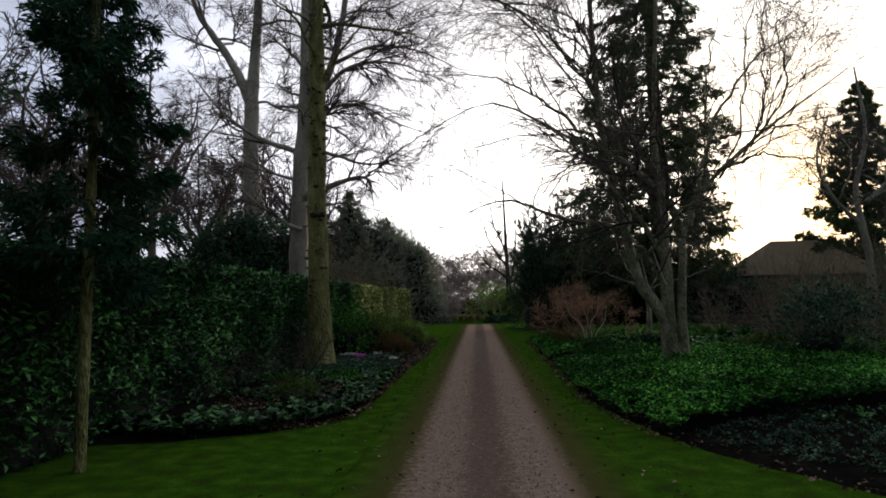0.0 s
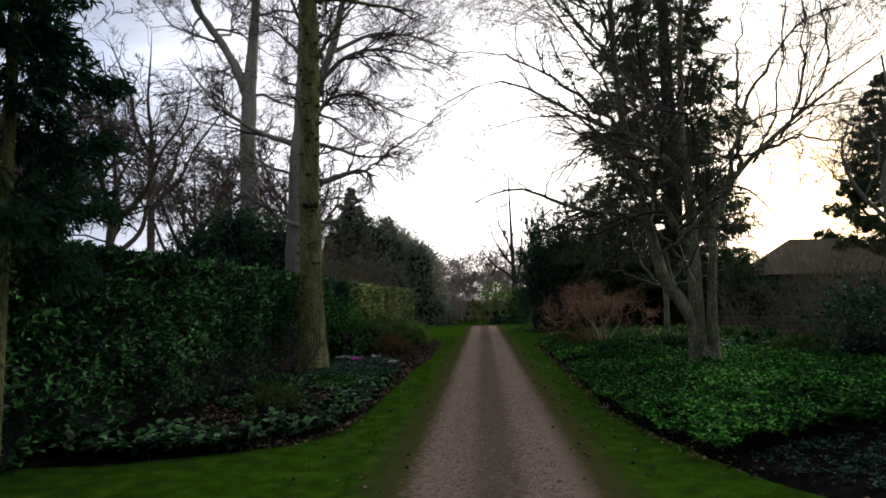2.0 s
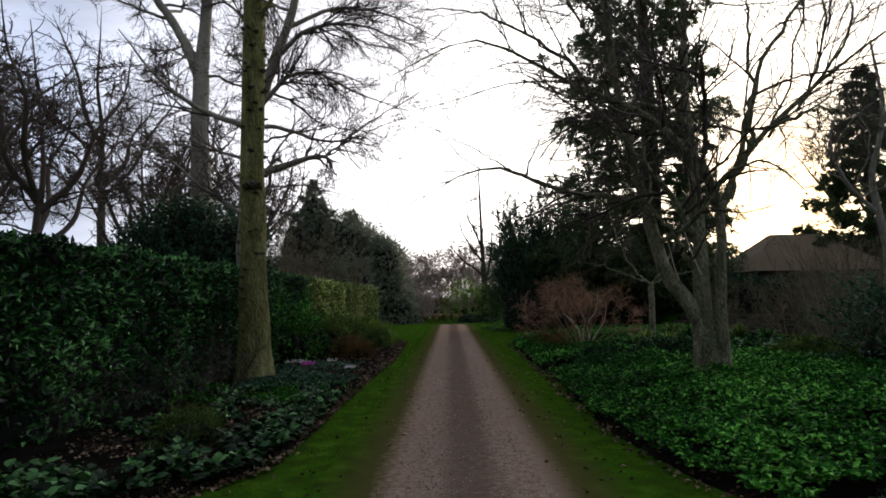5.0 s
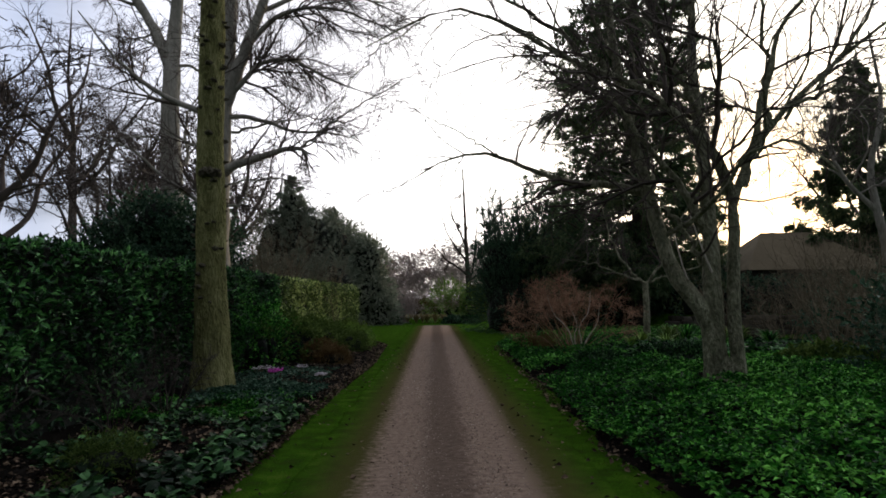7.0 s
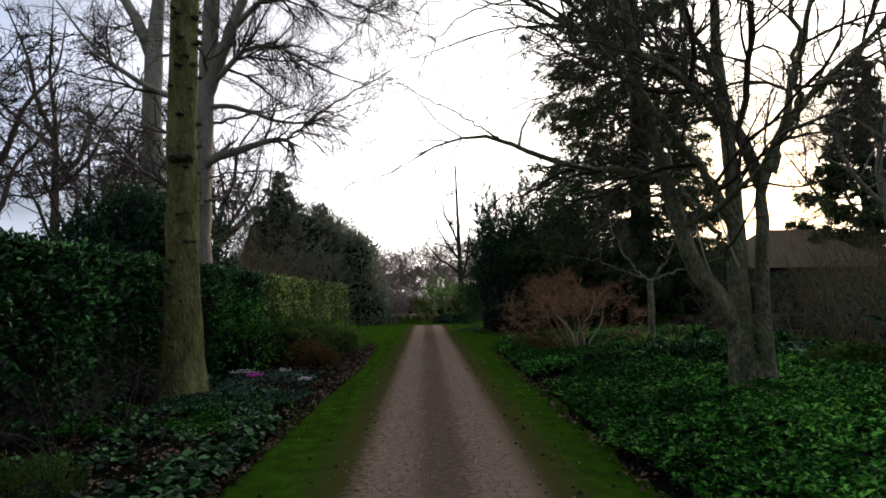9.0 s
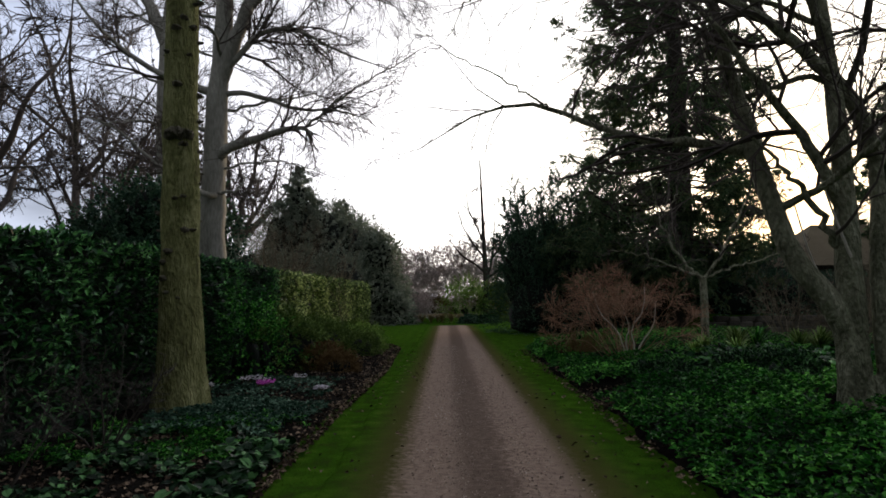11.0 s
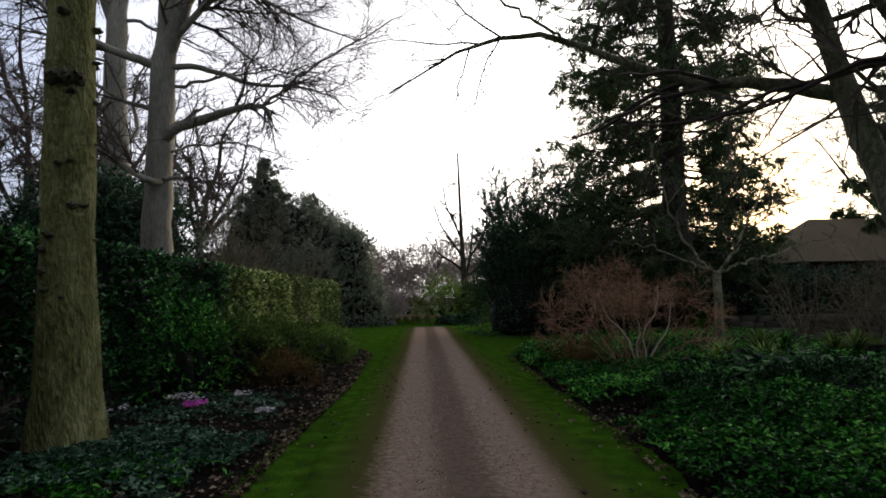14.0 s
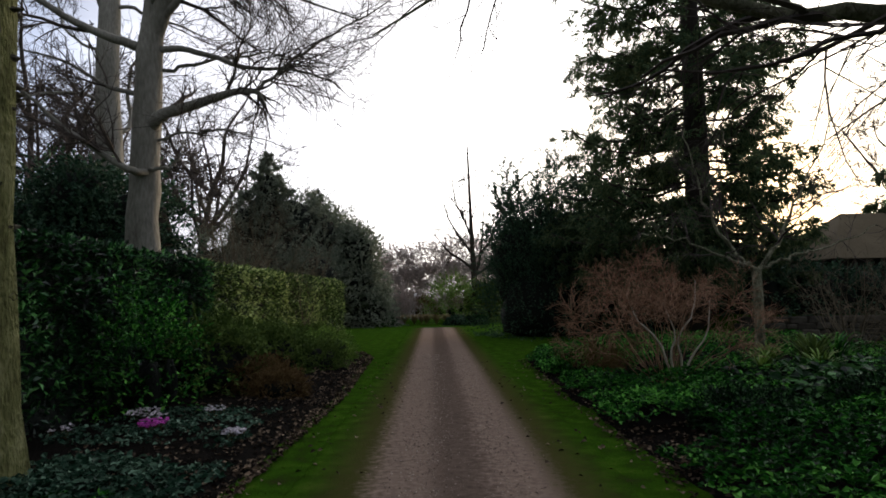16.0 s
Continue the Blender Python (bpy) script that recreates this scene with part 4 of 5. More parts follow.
def leafy_mass(name, at, blobs, leaf, count, mat, label, category, seed, wide=0.35, lift=0.3, shoot=0.5, spiky=0.0, group="", inner=0.80):
    """A dense shrub or evergreen: several uneven lobes clothed in leaves, over a core painted near-black for inner
    shade.
    """
    tr = thing(name, at, label, category, group)
    rng = np.random.default_rng(seed)
    area = np.array([(b[3] * b[4]) + (b[3] * b[5]) for b in blobs])
    ps, outs, cores, k = [], [], [], 0
    for b, a in zip(blobs, area / area.sum()):
        N = int(count * a)
        d = unit(rng.normal(size=(N, 3)))
        d[:, 2] = np.where(d[:, 2] < -0.5, -d[:, 2], d[:, 2])
        lump = 1 + 0.14 * fuzz(d[:, 0] * 3 + d[:, 2], d[:, 1] * 3, 1.3, seed + k) + 0.10 * fuzz(d[:, 0] * 3, d[:, 2] * 3 + d[:, 1], 2.9, seed + k)
        e = np.array([b[3], b[4], b[5]])
        p = np.array(b[:3]) + d * e * (lump * (1 - 0.28 * rng.random(N) ** 2.2) + spiky * rng.random(N) ** 5)[:, None]
        p[:, 2] = np.maximum(p[:, 2], 0.02)
        ps.append(p)
        outs.append(d)
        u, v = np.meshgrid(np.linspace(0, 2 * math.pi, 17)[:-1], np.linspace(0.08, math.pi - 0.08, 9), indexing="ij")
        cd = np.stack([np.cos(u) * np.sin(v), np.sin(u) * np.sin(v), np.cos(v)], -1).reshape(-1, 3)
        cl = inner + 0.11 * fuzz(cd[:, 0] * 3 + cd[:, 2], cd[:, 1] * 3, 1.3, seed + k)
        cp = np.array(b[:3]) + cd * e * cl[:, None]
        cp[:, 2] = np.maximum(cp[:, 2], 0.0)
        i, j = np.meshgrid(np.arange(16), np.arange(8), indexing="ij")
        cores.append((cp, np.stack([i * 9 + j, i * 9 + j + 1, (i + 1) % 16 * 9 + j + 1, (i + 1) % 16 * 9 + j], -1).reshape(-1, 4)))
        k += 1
    # one core a lobe, its colour carrying the inner shade
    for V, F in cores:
        build("inner_bough", V, F, M["core"], tr, "near-black shell, inner shade put into its colour", True)
    p, d = np.concatenate(ps), np.concatenate(outs)
    per = 7
    pick = rng.permutation(len(p))[:len(p) // per]
    p, d = p[pick], d[pick]
    n = len(p)
    L = (shoot * rng.uniform(0.4, 1.5, n))[:, None]
    w = unit(d + rng.normal(0, 0.45, (n, 3)) + [0, 0, lift])
    s = np.linspace(0, 1, per)
    q = (p[:, None] + w[:, None] * L[:, None] * s[None, :, None] - np.array([0, 0, 0.25]) * L[:, None] * (s ** 2)[None, :, None]).reshape(-1, 3)
    q[:, 2] = np.maximum(q[:, 2], 0.02)
    V, F = leaves(q, np.repeat(w, per, 0), leaf, rng, wide=wide, tilt=0.65)
    build("foliage", V, F, mat, tr)["kind"] = "stuff"
    return tr


# dark yew beside the path, on the fir's near side
yew = leafy_mass("yew", (5.0, 36.6, 0), [(0, 0, 0.9, 2.4, 2.4, 2.6), (0.6, 0.4, 3.0, 2.2, 2.0, 2.2), (-0.9, 0.2, 2.8, 1.5, 1.5, 2.2), (3.2, 1.0, 1.6, 2.8, 2.2, 3.6)], 0.12, 40000, M["dark_leaf"], "dark spreading yew with ragged upswept plumes beside the path", "shrub", 61, wide=0.14, spiky=0.4, shoot=0.9, lift=0.6)


def plumes(tr, n, x0, x1, deep, tops, seed, leaf):
    """Upswept leafy branches that rise out of a shrub; tops(x): their height."""
    rng = np.random.default_rng(seed)
    xt = x0 + (x1 - x0) * (np.arange(n) + rng.random(n)) / n
    yt = rng.uniform(-deep, deep, n)
    zt = tops(xt) * np.where(rng.random(n) < 0.4, rng.uniform(0.92, 1.04, n), rng.uniform(0.55, 0.95, n))
    s = np.linspace(0, 1, 9)
    b = np.stack([xt * 0.45 + 0.3, yt * 0.4, zt * 0.25], 1)
    e = np.stack([xt, yt, zt], 1)
    P = b[:, None] + (e - b)[:, None] * np.stack([s ** 0.75, s ** 0.75, s ** 1.25], -1)[None]
    P[:, 1:] += rng.normal(0, 0.04, P[:, 1:].shape)
    R = np.full((n, 9), 0.03) * np.linspace(1, 0.25, 9)
    P1, R1 = sprout(P, R, 18, 0.2, 1.0, 0.7, 0.22, 4, 0.1, 0.06, rng)
    V, F = join(tubes(P, R, 4), tubes(P1, R1, 3))
    build("framework", V, F, M["twig"], tr)["kind"] = "stuff"
    a1, d1 = on_lines(P1, rng, 34, 0.0)
    a0, d0 = on_lines(P, rng, 40, 0.45)
    V, F = leaves(np.concatenate([a1, a0]), np.concatenate([d1, d0]) + [0, 0, -0.1], leaf, rng, wide=0.13, tilt=0.6)
    build("plume_foliage", V, F, M["dark_leaf"], tr)["kind"] = "stuff"


plumes(yew, 85, -2.6, 3.4, 1.3, lambda x: np.interp(x, [-2.7, -2.3, -1.7, -0.7, 0.4, 1.5, 3.4], [3.6, 5.6, 7.1, 6.6, 7.8, 7.6, 8.6]), 67, 0.13)
leafy_mass("yew", (9.6, 35.0, 0.2), [(0, 0, 1.0, 2.6, 1.8, 2.6), (2.6, 0.3, 1.2, 2.6, 1.8, 2.8), (5.2, 0.8, 0.8, 2.4, 1.8, 2.4)], 0.18, 14000, M["dark_leaf"], "dark evergreen undergrowth beneath the fir", "shrub", 62, wide=0.18, spiky=0.4, shoot=0.6)
leafy_mass("holly", (-10.6, 30.5, 0), [(0, 0, 1.8, 2.4, 2.0, 2.8), (-1.6, 0.5, 3.0, 2.0, 1.8, 2.6), (1.2, 0.3, 3.4, 1.5, 1.4, 2.2), (-3.4, 0.5, 2.0, 1.8, 1.6, 2.4), (-0.6, 0.2, 4.8, 1.1, 1.1, 1.3)], 0.15, 26000, M["dark_leaf"], "dark glossy holly rising behind the hedge", "shrub", 63, spiky=0.35)
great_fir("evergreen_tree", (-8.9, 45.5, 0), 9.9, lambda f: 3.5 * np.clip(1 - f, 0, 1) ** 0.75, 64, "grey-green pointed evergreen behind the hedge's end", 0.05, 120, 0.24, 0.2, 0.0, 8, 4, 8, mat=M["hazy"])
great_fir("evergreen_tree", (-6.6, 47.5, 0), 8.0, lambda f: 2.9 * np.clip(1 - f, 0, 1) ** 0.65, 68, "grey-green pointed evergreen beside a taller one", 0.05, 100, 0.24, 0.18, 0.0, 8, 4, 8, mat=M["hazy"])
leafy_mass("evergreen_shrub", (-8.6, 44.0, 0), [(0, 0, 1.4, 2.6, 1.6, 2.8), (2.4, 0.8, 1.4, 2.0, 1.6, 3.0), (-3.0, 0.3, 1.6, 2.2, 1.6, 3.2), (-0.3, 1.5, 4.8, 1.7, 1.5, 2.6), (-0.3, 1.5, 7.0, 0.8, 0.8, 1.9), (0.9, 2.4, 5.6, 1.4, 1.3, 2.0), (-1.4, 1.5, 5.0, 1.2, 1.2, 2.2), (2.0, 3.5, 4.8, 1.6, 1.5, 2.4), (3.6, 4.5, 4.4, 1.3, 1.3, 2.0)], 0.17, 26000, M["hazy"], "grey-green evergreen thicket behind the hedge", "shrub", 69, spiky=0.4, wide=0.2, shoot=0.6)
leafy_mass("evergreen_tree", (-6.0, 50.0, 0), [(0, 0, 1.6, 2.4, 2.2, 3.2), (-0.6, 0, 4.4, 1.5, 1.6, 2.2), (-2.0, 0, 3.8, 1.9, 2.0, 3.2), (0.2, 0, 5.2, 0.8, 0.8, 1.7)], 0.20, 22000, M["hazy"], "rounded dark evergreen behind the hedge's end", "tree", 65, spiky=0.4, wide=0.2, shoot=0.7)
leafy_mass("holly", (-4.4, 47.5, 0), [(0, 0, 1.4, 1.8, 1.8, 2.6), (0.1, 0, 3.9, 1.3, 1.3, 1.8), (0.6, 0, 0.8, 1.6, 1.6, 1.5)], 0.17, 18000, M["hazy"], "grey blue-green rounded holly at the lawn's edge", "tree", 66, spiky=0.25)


# ---- shrubs of thin stems ----
def twiggy(name, at, n, h, spread, mat, label, seed, stem_r=0.012, kids=(7, 4), lean=0.6, stems=None, droop=0.0, group="", wob=0.11, low=0.25):
    tr = thing(name, at, label, "shrub", group)
    rng = np.random.default_rng(seed)
    a = rng.uniform(0, 6.28, n)
    o = spread * np.sqrt(rng.random(n))
    L = h * rng.uniform(0.7, 1.15, n)
    d = unit(np.stack([np.cos(a) * o * lean, np.sin(a) * o * lean, np.full(n, h * 0.8)], 1))
    pts = [np.stack([np.cos(a) * o * 0.18, np.sin(a) * o * 0.18, np.zeros(n) - 0.03], 1)]
    for _ in range(9):
        d = unit(d + rng.normal(0, wob, d.shape) + [0, 0, 0.02 - droop])
        pts.append(pts[-1] + d * (L / 9)[:, None])
    P = np.stack(pts, 1)
    R = stem_r * np.linspace(1, 0.35, 10)[None] * rng.uniform(0.6, 1.3, n)[:, None]
    V, F = tubes(P, R, 5)
    build("woody_base", V, F, stems or mat, tr)["kind"] = "stuff"
    P1, R1 = sprout(P, R, kids[0], low, 1.0, 0.75, 0.30, 5, 0.2, -droop, rng, 0.6, 0.0035)
    P2, R2 = sprout(P1, R1, kids[1], 0.15, 1.0, 0.7, 0.5, 2, 0.2, -droop, rng, 0.7, 0.0026)
    V, F = join(tubes(P1, R1, 4), tubes(P2, R2, 3))
    build("twig_mass", V, F, mat, tr)["kind"] = "stuff"
    return tr


red_shrub = twiggy("red_shrub", (4.0, 19.6, 0.2), 46, 1.9, 1.6, M["red_twig"], "leafless weeping shrub of fine reddish-brown twigs", 71, 0.007, (15, 7), 0.9, droop=0.045, wob=0.17, low=0.7)
for pts in ([(0, 0, 0), (-0.12, 0, 0.35), (-0.22, 0.05, 0.7), (-0.55, 0.1, 1.05), (-0.7, 0.1, 1.5)], [(0.08, 0, 0), (0.10, 0, 0.4), (0.05, 0, 0.75), (0.3, 0, 1.1), (0.35, 0, 1.6)], [(0, 0, 0), (-0.08, -0.05, 0.5), (-0.02, -0.1, 0.8), (-0.2, -0.1, 1.3)], [(0.05, 0, 0), (0.25, 0, 0.45), (0.5, 0, 0.8), (0.6, 0.1, 1.3)]):
    V, F = tubes((curve(pts, 8) + [0, -0.3, 0])[None], np.array([np.linspace(0.021, 0.007, 8)]), 6)
    build("pale_stem", V, F, M["pale"], red_shrub, "pale bare stem", True)
twiggy("twiggy_shrub", (-3.3, 12.6, 0.15), 9, 1.15, 0.8, M["twig"], "bare twiggy brown shrub in the bed", 72, 0.01, (8, 5), 0.8, droop=0.05)

# ---- right of the path: ground cover, shrubs, wall, house ----
def edge_distance(x, y, edge, y0, y1):
    """Distance of points from a bed's edge."""
    ye = np.linspace(y0, y1, 300)
    xe = edge(ye)
    best = np.full(len(x), 99.0)
    for a, b in zip(xe, ye):
        best = np.minimum(best, np.hypot(x - a, y - b))
    return best


def rosettes(name, x, y, per, size, height, mat, label, seed, wide=0.28, flat=0.35, category="plants", hump=None, stalks=True, lobed=False):
    """Low plants: whorls of leaves on short stalks; one sheet of foliage."""
    rng = np.random.default_rng(seed)
    n = len(x)
    z = soil_z(x, y) + height * rng.uniform(0.5, 1.1, n) + (0 if hump is None else hump)
    k = np.repeat(np.arange(n), per)
    a = np.tile(np.arange(per) * 2 * math.pi / per, n) + np.repeat(rng.uniform(0, 6.28, n), per)
    w = np.stack([np.cos(a), np.sin(a), np.full(len(a), flat) + rng.normal(0, 0.25, len(a))], 1)
    at = np.stack([x, y, z], 1)[k] + rng.normal(0, 0.012, (len(k), 3)) + np.stack([np.cos(a), np.sin(a), a * 0], 1) * size * 0.12
    V, F = lobed_leaves(at, w, size, rng, 0.25) if lobed else leaves(at, w, size, rng, wide=wide, tilt=0.25, droop=0.2)
    ob = tagged(build(name, V, F, mat), label, category, kind="stuff")
    if not stalks:
        return ob
    s = np.stack([np.stack([x, y, soil_z(x, y) - 0.02], 1), np.stack([x, y, z], 1)], 1)
    V, F = tubes(s, np.full((n, 2), 0.003), 3)
    build("stalk_mass", V, F, mat, ob)["kind"] = "stuff"
    return ob


rng = np.random.default_rng(101)
N = 30000
y = 5.5 + 24 * rng.random(N) ** 1.25
x = right_edge(y) + 0.0 + 6.9 * rng.random(N)
front = 6.75 + (x - 2.9) * 0.2 + 0.25 * fuzz(x, y, 1.1)
hollow = fuzz(x, y, 0.55, 4.0)
near_tree = np.hypot(x - 4.75, y - 12.95) < 0.42
dark_hollow = ((x - 4.15) / 0.85) ** 2 + ((y - 16.7) / 0.55) ** 2 < 1 + 0.4 * fuzz(x, y, 3.0)
bare_soil = ((x - 2.75) / 0.55) ** 2 + ((y - 16.2) / 0.75) ** 2 < 1 + 0.4 * fuzz(x, y, 3.0)
behind = (x > 4.5 + 0.3 * fuzz(x, y, 1.5)) & (y > 16.6)
keep = (y > front) & ~near_tree & ~dark_hollow & ~bare_soil & ~(behind & (rng.random(N) < 0.75)) & ~((y > 14.5) & (hollow < -0.42)) & (edge_distance(x, y, right_edge, 0, 30) > 0.03 + 0.10 * fuzz(x, y, 3))
x, y = x[keep], y[keep]
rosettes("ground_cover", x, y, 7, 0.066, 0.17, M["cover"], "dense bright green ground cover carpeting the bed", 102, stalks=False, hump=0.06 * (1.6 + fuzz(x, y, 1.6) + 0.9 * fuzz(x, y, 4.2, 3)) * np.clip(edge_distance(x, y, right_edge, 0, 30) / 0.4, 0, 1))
N = 4200
y = 3.0 + 7.5 * rng.random(N)
x = right_edge(y) + 0.35 + 5 * rng.random(N)
keep = (y < 6.9 + (x - 2.9) * 0.2) & (fuzz(x, y, 1.4, 2) > -0.35)
rosettes("small_plants", x[keep], y[keep], 5, 0.045, 0.03, M["silver"], "tiny grey-green plants dotted over dark soil", 103)
N = 380
y = 4.0 + 6 * rng.random(N)
x = right_edge(y) + 1.6 + 4 * rng.random(N)
keep = (y < 7.0 + (x - 2.9) * 0.2) & (fuzz(x, y, 0.8, 7) > 0.05)
rosettes("small_plants", x[keep], y[keep], 7, 0.10, 0.07, M["broad"], "low dark leafy plants on the soil", 104)

N = 520
x, y = rng.uniform(4.6, 9.5, N), rng.uniform(16.4, 19.8, N)
keep = fuzz(x, y, 1.2, 5) > -0.3
rosettes("broad_leaved_plants", x[keep], y[keep], 7, 0.15, 0.26, M["broad"], "big-leaved dark green plants behind the ground cover", 105, flat=0.2, lobed=True)
N = 260
x, y = rng.uniform(3.3, 5.0, N), rng.uniform(16.2, 17.2, N)
rosettes("small_plants", x, y, 6, 0.09, 0.10, M["broad"], "low dark leafy plants in a shaded hollow", 106, lobed=True)


def strap_clump(at, n, h, mat, label, seed, name="strap_leaved_plant", group=""):
    """A clump of arching strap leaves."""
    t = thing(name, at, label, "plant", group)
    rng = np.random.default_rng(seed)
    a = rng.uniform(0, 6.28, n)
    out = h * rng.uniform(0.25, 0.8, n)
    up = h * rng.uniform(0.6, 1.1, n)
    s = np.linspace(0, 1, 6)
    c = np.stack([np.cos(a)[:, None] * out[:, None] * s ** 1.4, np.sin(a)[:, None] * out[:, None] * s ** 1.4, up[:, None] * (1.5 * s - 0.75 * s ** 2.4)], -1)
    side = np.stack([-np.sin(a), np.cos(a), a * 0], -1)[:, None]
    w = (0.013 * h / 0.5) * np.sin(np.pi * np.clip(s * 0.92 + 0.08, 0, 1))[None, :, None]
    V = np.stack([c - side * w, c + side * w], 2).reshape(-1, 3)
    i, j = np.meshgrid(np.arange(n), np.arange(5), indexing="ij")
    k = (i * 6 + j) * 2
    F = np.stack([k, k + 1, k + 3, k + 2], -1).reshape(-1, 4)
    build("foliage", V, F, mat, t)["kind"] = "stuff"
    return t


g = np.random.default_rng(110)
for k, (px, py, h) in enumerate([(5.3, 19.3, 0.42), (5.9, 20.3, 0.5), (6.5, 20.0, 0.62), (7.1, 20.4, 0.62), (7.8, 19.9, 0.55), (6.2, 19.3, 0.42), (8.4, 20.2, 0.6), (8.9, 19.6, 0.5), (6.9, 20.9, 0.55)]):
    strap_clump((px, py, float(soil_z(px, py))), 70, h * 1.35, M["lime"] if k in (0, 1, 5) else M["moss"] if k % 2 == 0 else M["cover"], "clump of arching green strap leaves in the bed", 111 + k, group="strap-leaved plants")


def mound(name, at, r, h, mat, leaf, count, label, seed, wide=0.3, group="", shoot=0.15, inner=0.66):
    return leafy_mass(name, at, [(0, 0, h * 0.25, r, r, h * 0.75), (r * 0.4, r * 0.2, h * 0.3, r * 0.6, r * 0.6, h * 0.6), (-r * 0.45, 0, h * 0.25, r * 0.55, r * 0.6, h * 0.55)], leaf, count, mat, label, "shrub", seed, wide, 0.4, shoot, 0.25, group, inner)


def at_bed(px, py):
    return (px, py, float(soil_z(px, py)) - 0.03)


mound("low_shrub", at_bed(5.4, 16.3), 0.8, 0.42, M["broad"], 0.06, 7000, "low dark leafy shrub in the ground cover", 121)
mound("low_shrub", at_bed(7.6, 14.9), 0.8, 0.4, M["moss"], 0.10, 6000, "low broad-leaved shrub with dull green leaves", 122)
mound("low_shrub", at_bed(3.6, 22.6), 0.7, 0.4, M["cover"], 0.07, 5000, "low spreading green shrub at the bed's tip", 123)
mound("low_shrub", at_bed(3.9, 16.8), 0.55, 0.35, M["broad"], 0.05, 4500, "small dark green feathery shrub", 124)
twiggy("heather_shrub", (3.35, 21.2, 0.15), 60, 0.75, 0.9, M["heath"], "low russet twiggy shrub beside the reddish one", 125, 0.006, (8, 4), 0.7)
for k, (px, py, n, h, sp) in enumerate([(8.6, 14.6, 30, 2.3, 1.6), (9.6, 17.6, 34, 2.7, 1.8), (11.2, 20.8, 34, 3.0, 2.0), (11.6, 16.2, 34, 2.9, 2.0), (13.6, 24.0, 30, 3.2, 2.2), (9.8, 24.2, 26, 2.2, 1.8), (14.0, 19.0, 30, 3.4, 2.2), (8.9, 11.2, 26, 2.0, 1.5), (16.5, 26.0, 30, 3.6, 2.4), (20.0, 29.0, 34, 4.6, 3.0), (24.5, 33.0, 34, 5.0, 3.2)]):
    twiggy("bare_shrub", (px, py, 0.1 if px > 12 else float(soil_z(px, py))), n, h, sp, M["brown_twig"], "tangled leafless brown shrub at the back of the bed", 130 + k, 0.012, (6, 3), 0.7, group="bare shrubs")
for k, (px, py, r, h) in enumerate([(8.2, 13.4, 0.9, 1.5), (10.4, 13.2, 1.1, 1.7), (12.6, 21.8, 1.2, 1.4)]):
    mound("evergreen_shrub", at_bed(px, py), r, h, M["dark_leaf"], 0.11, 2400, "loose evergreen shrub with pale-edged leaves", 145 + k, group="evergreen shrubs", shoot=0.5, inner=0.3)

for k, (px, py, n, h, sp) in enumerate([(12.4, 25.2, 44, 2.6, 2.0), (16.0, 28.8, 44, 3.3, 2.4), (19.0, 28.2, 44, 3.3, 2.4), (21.5, 26.5, 44, 3.4, 2.6)]):
    twiggy("bare_shrub", (px, py, 0.0), n, h, sp, M["brown_twig"], "dense thicket of thin leafless brown stems", 280 + k, 0.011, (9, 5), 0.8, group="bare shrubs", wob=0.15)

# low dry-stone wall holding the terrace lawn
wall = thing("stone_wall", (15, 30.75, 0), "low dark dry-stone wall below a terrace lawn", "wall", kind="structure")


def stone_mesh(seed, w, d, h):
    bm = bmesh.new()
    bmesh.ops.create_cube(bm, size=1.0)
    g = np.random.default_rng(seed)
    for v in bm.verts:
        v.co = Vector((v.co.x * w, v.co.y * d, v.co.z * h)) + Vector(g.normal(0, 0.022, 3))
    bmesh.ops.bevel(bm, geom=bm.edges[:], offset=0.03, segments=1, affect="EDGES")
    me = bpy.data.meshes.new("stone")
    bm.to_mesh(me)
    bm.free()
    me.materials.append(M["stone"])
    return me


stones = [stone_mesh(150 + k, w, 0.35, 0.2) for k, w in enumerate((0.34, 0.46, 0.58, 0.4))]
g = np.random.default_rng(151)
for row in range(4):
    px = -5.2 + 0.2 * row
    while px < 6:
        k = int(g.integers(0, 4))
        w = (0.34, 0.46, 0.58, 0.4)[k]
        st = new("stone", stones[k])
        st.parent = wall
        st.location = (px + w / 2, g.normal(0, 0.02) + 0.03 * row, 0.09 + 0.205 * row)
        st.rotation_euler = (0, 0, g.normal(0, 0.05))
        px += w + 0.03

# dark clipped evergreens behind the terrace
leafy_mass("evergreen_hedge", (22.5, 41.0, 0.5), [(x0, 0, 1.2, 2.4, 1.4, 2.0) for x0 in (-7.5, -4.5, -1.5, 1.5, 4.5, 7.5, 10.5)], 0.16, 14000, M["dark_leaf"], "dark evergreen hedge behind the terrace lawn", "hedge", 160, shoot=0.4)
leafy_mass("evergreen_hedge", (22.0, 30.0, 0.5), [(x0, 0.3 * x0, 1.0, 2.2, 1.6, 2.2) for x0 in (-1.5, 1.5, 4.5, 7.5)], 0.16, 14000, M["dark_leaf"], "dark evergreen shrubs edging the terrace lawn", "hedge", 161, shoot=0.4)


